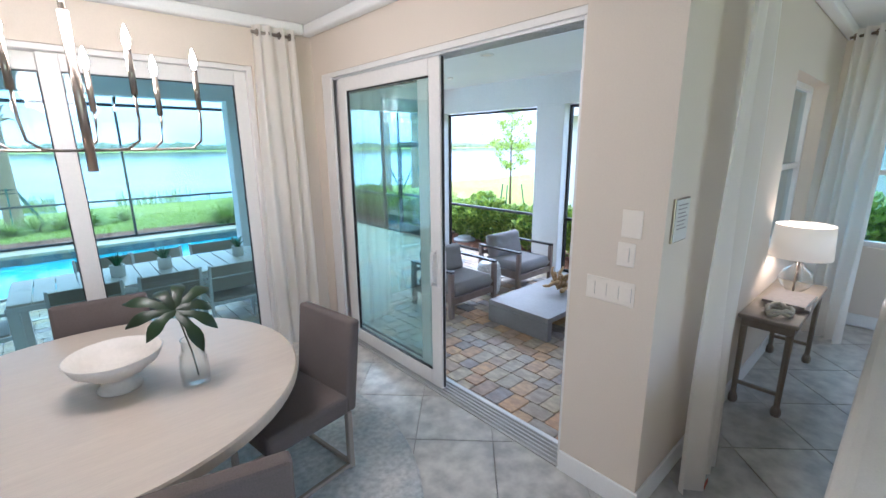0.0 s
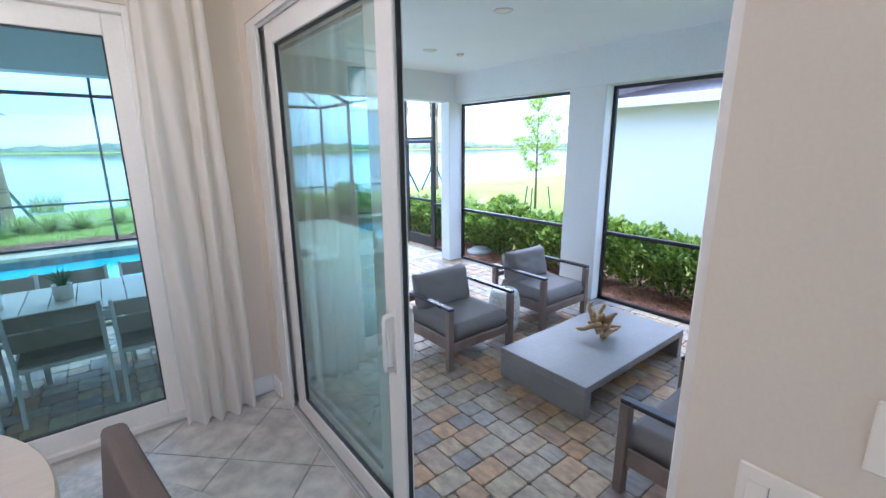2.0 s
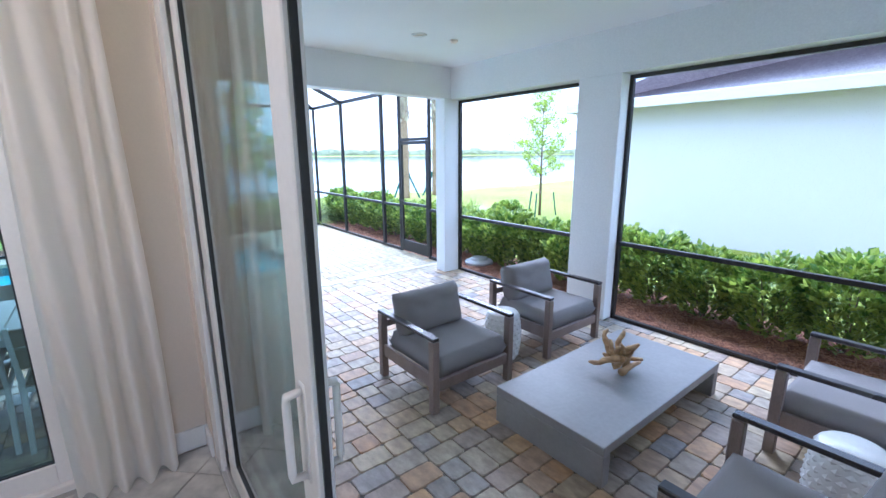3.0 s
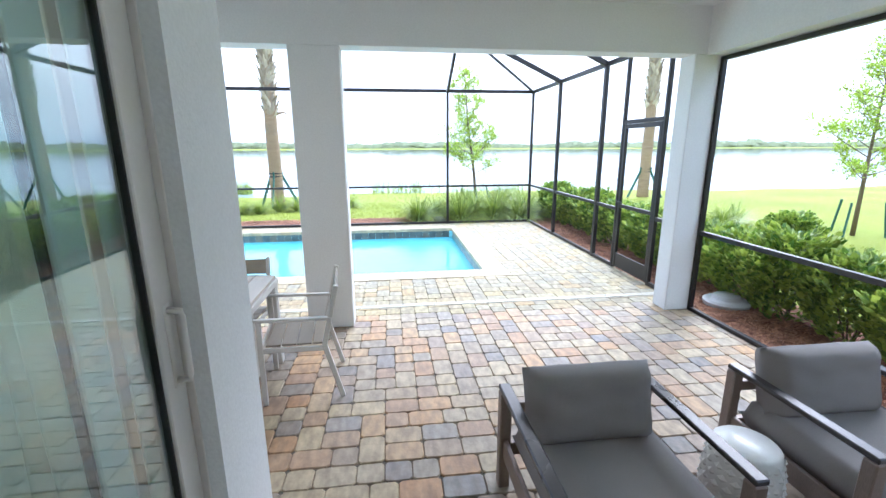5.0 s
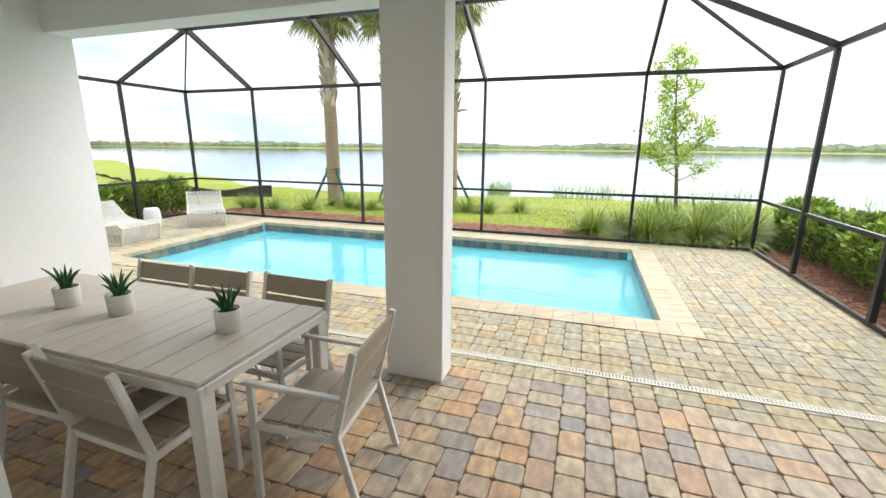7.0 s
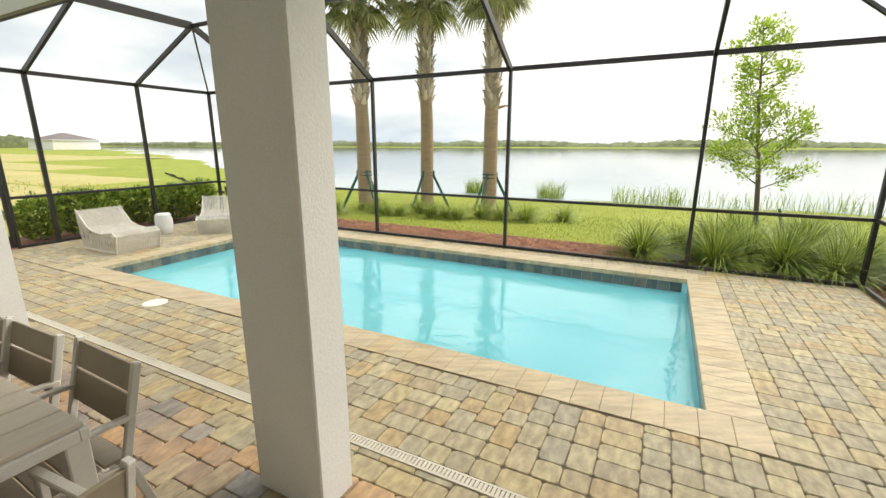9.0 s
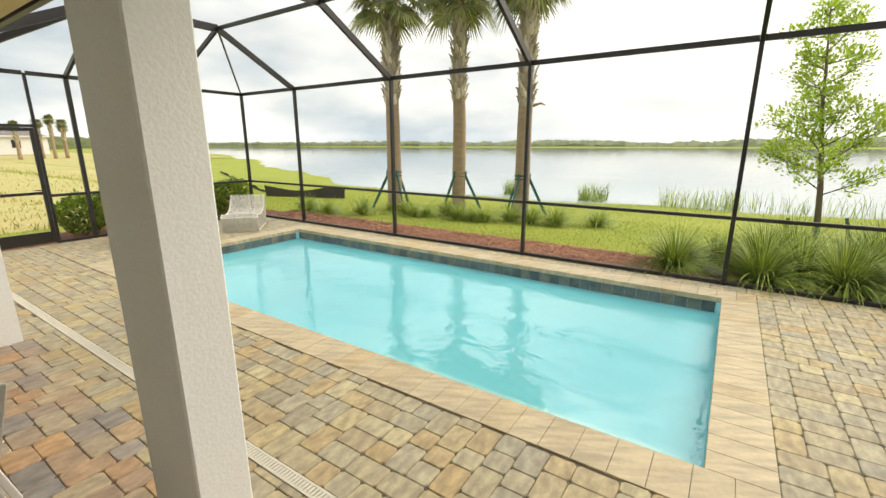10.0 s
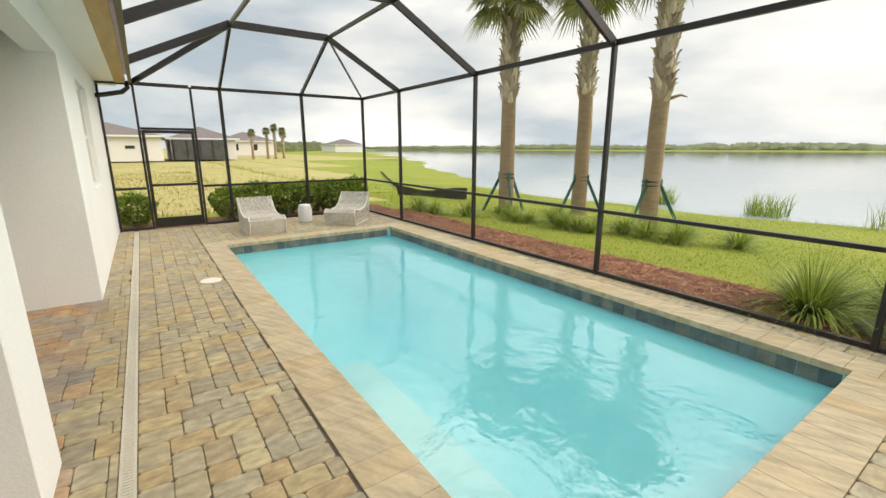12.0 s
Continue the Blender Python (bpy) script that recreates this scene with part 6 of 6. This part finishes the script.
# ---- neighbouring houses ----
def house(m, L, D, H, ridge, label, wall=HOUSEW, lanai=None, windows=(), roof=SHINGLE_FAR):
    """A hipped one-storey house, L along its own x, D along y."""
    h = thing("house", m, label, "house", "neighbouring houses")
    part("wall", one(0, L, 0, D, -0.3, H, 0.01), wall, h)
    o = 0.5
    bm = bmesh.new()
    r = D / 2 + o
    p = [(-o, -o, H), (L + o, -o, H), (L + o, D + o, H), (-o, D + o, H), (r - o, D / 2, H + ridge), (L + o - r, D / 2, H + ridge)]
    v = [bm.verts.new(q) for q in p]
    for f in ((0, 1, 5, 4), (1, 2, 5), (2, 3, 4, 5), (3, 0, 4), (3, 2, 1, 0)):
        bm.faces.new([v[i] for i in f])
    part("roof", bm, roof, h, "dark grey shingled hip roof")
    for n, b in (("fascia", (-o - 0.03, L + o + 0.03, -o - 0.03, -o, H - 0.12, H + 0.10)), ("fascia", (-o - 0.03, L + o + 0.03, D + o, D + o + 0.03, H - 0.12, H + 0.10)), ("fascia", (-o - 0.03, -o, -o, D + o, H - 0.12, H + 0.10)), ("fascia", (L + o, L + o + 0.03, -o, D + o, H - 0.12, H + 0.10))):
        part(n, one(*b, 0.01), TRIM, h, "white gutter and fascia")
    for side, x, z, w, hh in windows:
        wi = thing("window", (0, 0, 0), "", "")
        wi.parent = h
        if side == "s":
            part("frame", one(x - 0.05, x + w + 0.05, -0.05, 0.0, z - 0.05, z + hh + 0.05), TRIM, wi)
            part("pane", one(x, x + w, -0.06, -0.051, z, z + hh), BRONZE, wi, "dark glass")
        else:
            part("frame", one(L, L + 0.05, x - 0.05, x + w + 0.05, z - 0.05, z + hh + 0.05), TRIM, wi)
            part("pane", one(L + 0.051, L + 0.06, x, x + w, z, z + hh), BRONZE, wi, "dark glass")
    if lanai:
        a, b = lanai
        part("screened_porch", one(L, L + 3.0, a, b, -0.2, 2.5), SCREENED, h, "dark screened porch")
        for k in range(5):
            y = a + k * (b - a - 0.08) / 4
            part("porch_post", one(L + 3.0, L + 3.08, y, y + 0.08, -0.2, 2.55), BRONZE, h)
    return h


SCREENED = surface("dark_screened_porch", (0.10, 0.10, 0.10), (0.06, 0.06, 0.06), rough=0.8, fine=3)
nh = house(Matrix.Translation((12.0, -12.0, 0)), 11.0, 19.7, 2.98, 3.0, "cream stuccoed neighbouring house with a white gutter beyond the hedge", roof=SHINGLE)
dsp = bmesh.new()
pipe(dsp, [(-0.48, 19.9, 2.85), (-0.40, 19.9, 2.75), (-0.1, 19.8, 2.55), (-0.06, 19.75, 2.45), (-0.06, 19.75, 0.0)], 0.045, 8)
part("downpipe", dsp, TRIM, nh, "white downpipe")
house(Matrix.Translation((-78, -9, 0.35)), 14, 18.5, 2.9, 2.9, "cream house with grey roof across the field", windows=(("e", 14.5, 1.3, 1.0, 0.4),))
house(Matrix.Translation((-82, 10.6, 0.35)), 14, 8.5, 2.7, 1.9, "cream house with a dark screened porch facing the field", lanai=(0.2, 6.6))
house(Matrix.Translation((-116, 22, 0.35)), 14, 11, 2.9, 2.2, "cream grey-roofed house further along the field", windows=(("e", 2, 0.9, 1.2, 1.4), ("e", 6, 0.9, 1.2, 1.4)))
for k in range(6):
    house(Matrix.Translation((-200 - 40 * k, 78 + 17 * k, 0.2)), 18, 14, 3.0, 2.6, "distant one-storey house with a grey roof by the lake")
for k, (x, y) in enumerate(((-72, 22.2), (-75, 25.2), (-73, 26.0), (-77, 28.4), (-74, 27.6))):
    palm(at(x, y, 0.1, 50 * k), 4.0 + 0.5 * (k % 3), "small palm in front of a distant house", False, 0.45)

for run, hh, lab in ((((-10.8, 15.6), (-9.6, 16.3), (-8.1, 17.1)), 0.42, "sagging black silt fence standing on the lawn"), (((-26, 22.4), (-19, 19.4), (-12, 16.4)), 0.15, "long low black silt fence along the shore")):
    sf = thing("silt_fence", (0, 0, 0), lab, "fence")
    bm = bmesh.new()
    prev = None
    for a, b in zip(run, run[1:]):
        m_ = max(6, int(math.dist(a, b) / 0.4))
        for k in range(m_ + (b == run[-1])):
            f = k / m_
            x, y = a[0] + (b[0] - a[0]) * f, a[1] + (b[1] - a[1]) * f
            z = land(x, y)
            row = [bm.verts.new((x, y, z - 0.05)), bm.verts.new((x + 0.03, y - 0.04 + 0.05 * math.sin(x * 3), z + hh * (0.85 + 0.25 * math.sin(x * 2.1))))]
            if prev:
                bm.faces.new((prev[0], row[0], row[1], prev[1]))
            prev = row
    bmesh.ops.solidify(bm, geom=bm.faces[:], thickness=0.01)
    part("cloth", bm, SILT, sf)


# ---- small pieces: tiles, coping and pavers ----
def loose_piece(name, me, x, y, z, turn, parent):
    ob = bpy.data.objects.new(name, me)
    scene.collection.objects.link(ob)
    ob.matrix_basis = Matrix.Translation((x, y, z)) @ Matrix.Rotation(turn, 4, "Z")
    ob.parent = parent
    return ob


floor_bed = bpy.data.objects["floor_bed"]
T = 0.5
tile_me = finish("tile", one(-T / 2 + 0.003, T / 2 - 0.003, -T / 2 + 0.003, T / 2 - 0.003, -0.010, 0.0, 0.0015), TILE_IN)
c45 = math.cos(radians(45)) * T
for i in range(-20, 21):
    for j in range(-20, 21):
        x, y = 2.6 + (i - j) * c45, 0.2 + (i + j) * c45
        r = c45
        room1 = -2.9 < x < 2.0 - r + 0.02 and -3.0 < y < 3.62 - r + 0.05
        room2 = 1.0 < x < 6.0 - r + 0.05 and -3.0 < y < 0.4 - r + 0.05
        if room1 or room2:
            loose_piece("tile", tile_me, x, y, 0.2, radians(45), floor_bed)
# cut tiles along the walls, laid as one border
def cut_tiles(x0, x1, y0, y1):
    bm = bmesh.new()
    for i in range(-20, 21):
        for j in range(-20, 21):
            x, y = 2.6 + (i - j) * c45, 0.2 + (i + j) * c45
            pts = [(x + c45 - 0.004, y), (x, y + c45 - 0.004), (x - c45 + 0.004, y), (x, y - c45 + 0.004)]
            for axis, lim, keep in ((0, x0, 1), (0, x1, -1), (1, y0, 1), (1, y1, -1)):
                out = []
                for k in range(len(pts)):
                    a, b = pts[k], pts[(k + 1) % len(pts)]
                    ia, ib = (a[axis] - lim) * keep >= 0, (b[axis] - lim) * keep >= 0
                    if ia:
                        out.append(a)
                    if ia != ib:
                        f = (lim - a[axis]) / (b[axis] - a[axis])
                        out.append((a[0] + (b[0] - a[0]) * f, a[1] + (b[1] - a[1]) * f))
                pts = out
                if len(pts) < 3:
                    break
            if len(pts) >= 3:
                area = abs(sum(pts[k][0] * pts[(k + 1) % len(pts)][1] - pts[(k + 1) % len(pts)][0] * pts[k][1] for k in range(len(pts)))) / 2
                if 0.0005 < area < T * T * 0.96:
                    top = [bm.verts.new((p[0], p[1], 0.1995)) for p in pts]
                    low = [bm.verts.new((p[0], p[1], 0.19)) for p in pts]
                    bm.faces.new(top)
                    for k in range(len(pts)):
                        bm.faces.new((top[k], low[k], low[(k + 1) % len(pts)], top[(k + 1) % len(pts)]))
    return bm


for rect in ((-2.9, 1.995, -3.0, 3.60), (1.995, 5.98, -3.0, 0.395)):
    o = solid("cut_tiles", cut_tiles(*rect), TILE_IN, "cut border tiles along the walls", kind="stuff")
    o.parent = floor_bed

# coping stones round the pool and the slate band under them
bed = bpy.data.objects["patio_bed"]
cope_me = {}


def cope(x0, x1, y0, y1, z=0.0):
    key = (round(x1 - x0, 3), round(y1 - y0, 3))
    if key not in cope_me:
        w, d = key
        cope_me[key] = finish("coping_stone", one(-w / 2 + 0.001, w / 2 - 0.001, -d / 2 + 0.001, d / 2 - 0.001, -0.06, 0.004, 0.004, 2), COPING)
    loose_piece("coping_stone", cope_me[key], (x0 + x1) / 2, (y0 + y1) / 2, z, 0, bed)


cw = 0.33
n = 42
step = (px1 - px0 + 2 * cw) / n
for k in range(n):
    x = px0 - cw + k * step
    cope(x, x + step, py0 - cw, py0 + 0.02)
    cope(x, x + step, py1 - 0.02, py1 + cw)
n = 18
step = (py1 - py0 - 0.04) / n
for k in range(n):
    y = py0 + 0.02 + k * step
    cope(px1 - 0.02, px1 + cw, y, y + step)
    cope(px0 - cw, px0 + 0.02, y, y + step)
shell = bpy.data.objects["pool_shell"]
s = 0.15
me_x = finish("band_tile", one(-s / 2 + 0.001, s / 2 - 0.001, 0, 0.008, -0.22, -0.062, 0.001), BANDT)
for k in range(int((px1 - px0) / s)):
    x = px0 + (k + 0.5) * s
    loose_piece("band_tile", me_x, x, py1 - 0.008, 0, 0, shell)
    loose_piece("band_tile", me_x, x, py0 + 0.0, 0, 0, shell)
for k in range(int((py1 - py0) / s)):
    y = py0 + (k + 0.5) * s
    loose_piece("band_tile", me_x, px1 - 0.008, y, 0, radians(-90), shell)
    loose_piece("band_tile", me_x, px0 + 0.008, y, 0, radians(90), shell)


def paver_bm(bm, x0, x1, y0, y1, z, rnd):
    """One tumbled paver: wavy sides, clipped corners and a worn arris."""
    g = 0.0014
    x0, x1, y0, y1 = x0 + g, x1 - g, y0 + g, y1 - g
    j = [rnd.uniform(-0.002, 0.002) for _ in range(12)]
    k = min(0.017, (x1 - x0) * 0.2, (y1 - y0) * 0.2)
    loops = []
    for inset, zz in ((0.0, z - 0.02), (0.0, z - 0.006), (0.005, z)):
        a0, a1, b0, b1 = x0 + inset, x1 - inset, y0 + inset, y1 - inset
        xm, ym = (x0 + x1) / 2, (y0 + y1) / 2
        pts = [(a0 + k, b0), (xm, b0 + j[8]), (a1 - k, b0 + j[0]), (a1, b0 + k), (a1 + j[9], ym), (a1 + j[1], b1 - k), (a1 - k, b1), (xm, b1 + j[10]), (a0 + k, b1 + j[2]), (a0, b1 - k), (a0 + j[11], ym), (a0 + j[3], b0 + k)]
        loops.append([bm.verts.new((p[0], p[1], zz)) for p in pts])
    for a, b in zip(loops, loops[1:]):
        for i in range(12):
            bm.faces.new((a[i], a[(i + 1) % 12], b[(i + 1) % 12], b[i]))
    bm.faces.new(loops[-1])


rnd = random.Random(3)
U = 0.0787
far_bm, porch_bm, near_count = bmesh.new(), bmesh.new(), 0
shapes = {}


def lay(x0, x1, y0, y1):
    global near_count
    if x1 - x0 < 0.03 or y1 - y0 < 0.03:
        return
    z = rnd.uniform(-0.002, 0.0015)
    cx, cy = (x0 + x1) / 2, (y0 + y1) / 2
    porch = cy < 6.46
    if near_count < 300 and 2.6 < cx < 3.9 and 3.1 < cy < 7.9:
        key = (round(x1 - x0, 3), round(y1 - y0, 3), rnd.randrange(3), porch)
        if key not in shapes:
            b_ = bmesh.new()
            paver_bm(b_, -key[0] / 2, key[0] / 2, -key[1] / 2, key[1] / 2, 0, rnd)
            shapes[key] = finish("paver", b_, PAVER_PORCH if porch else PAVER)
        loose_piece("paver", shapes[key], cx, cy, z, 0, bed)
        near_count += 1
    else:
        paver_bm(porch_bm if porch else far_bm, x0, x1, y0, y1, z, rnd)


def pave(x0, x1, y0, y1):
    """Fill a rectangle with squares and oblongs that break joint both ways."""
    nx, ny = math.ceil((x1 - x0) / U), math.ceil((y1 - y0) / U)
    taken = np.zeros((ny + 4, nx + 4), bool)
    for j in range(ny):
        i = 0
        while i < nx:
            if taken[j, i]:
                i += 1
                continue
            run = 1
            while i + run < nx + 3 and not taken[j, i + run]:
                run += 1
            wide = 2 if run in (2, 4) else 3 if run == 3 else rnd.choice((2, 3))
            tall = 2 if wide == 3 else rnd.choice((2, 2, 3))
            taken[j:j + tall, i:i + wide] = True
            lay(x0 + i * U, min(x1, x0 + (i + wide) * U), y0 + j * U, min(y1, y0 + (j + tall) * U))
            i += wide


cw = 0.33
for rect in ((2.22, FX1, 0.84, 3.92), (-1.25, FX1, 3.92, 6.723), (FX0, -1.25, 6.46, 6.723), (FX0, FX1, 6.807, py0 - cw), (FX0, px0 - cw, py0 - cw, py1 + cw), (px1 + cw, FX1, py0 - cw, py1 + cw), (FX0, FX1, py1 + cw, FY1 - 0.02)):
    pave(*rect)
o = solid("pavers", far_bm, PAVER_FAR, "tumbled tan and grey concrete pavers", kind="stuff")
o.parent = bed
o = solid("porch_pavers", porch_bm, PAVER_PORCH_FAR, "tumbled reddish and grey concrete pavers under the porch", kind="stuff")
o.parent = bed
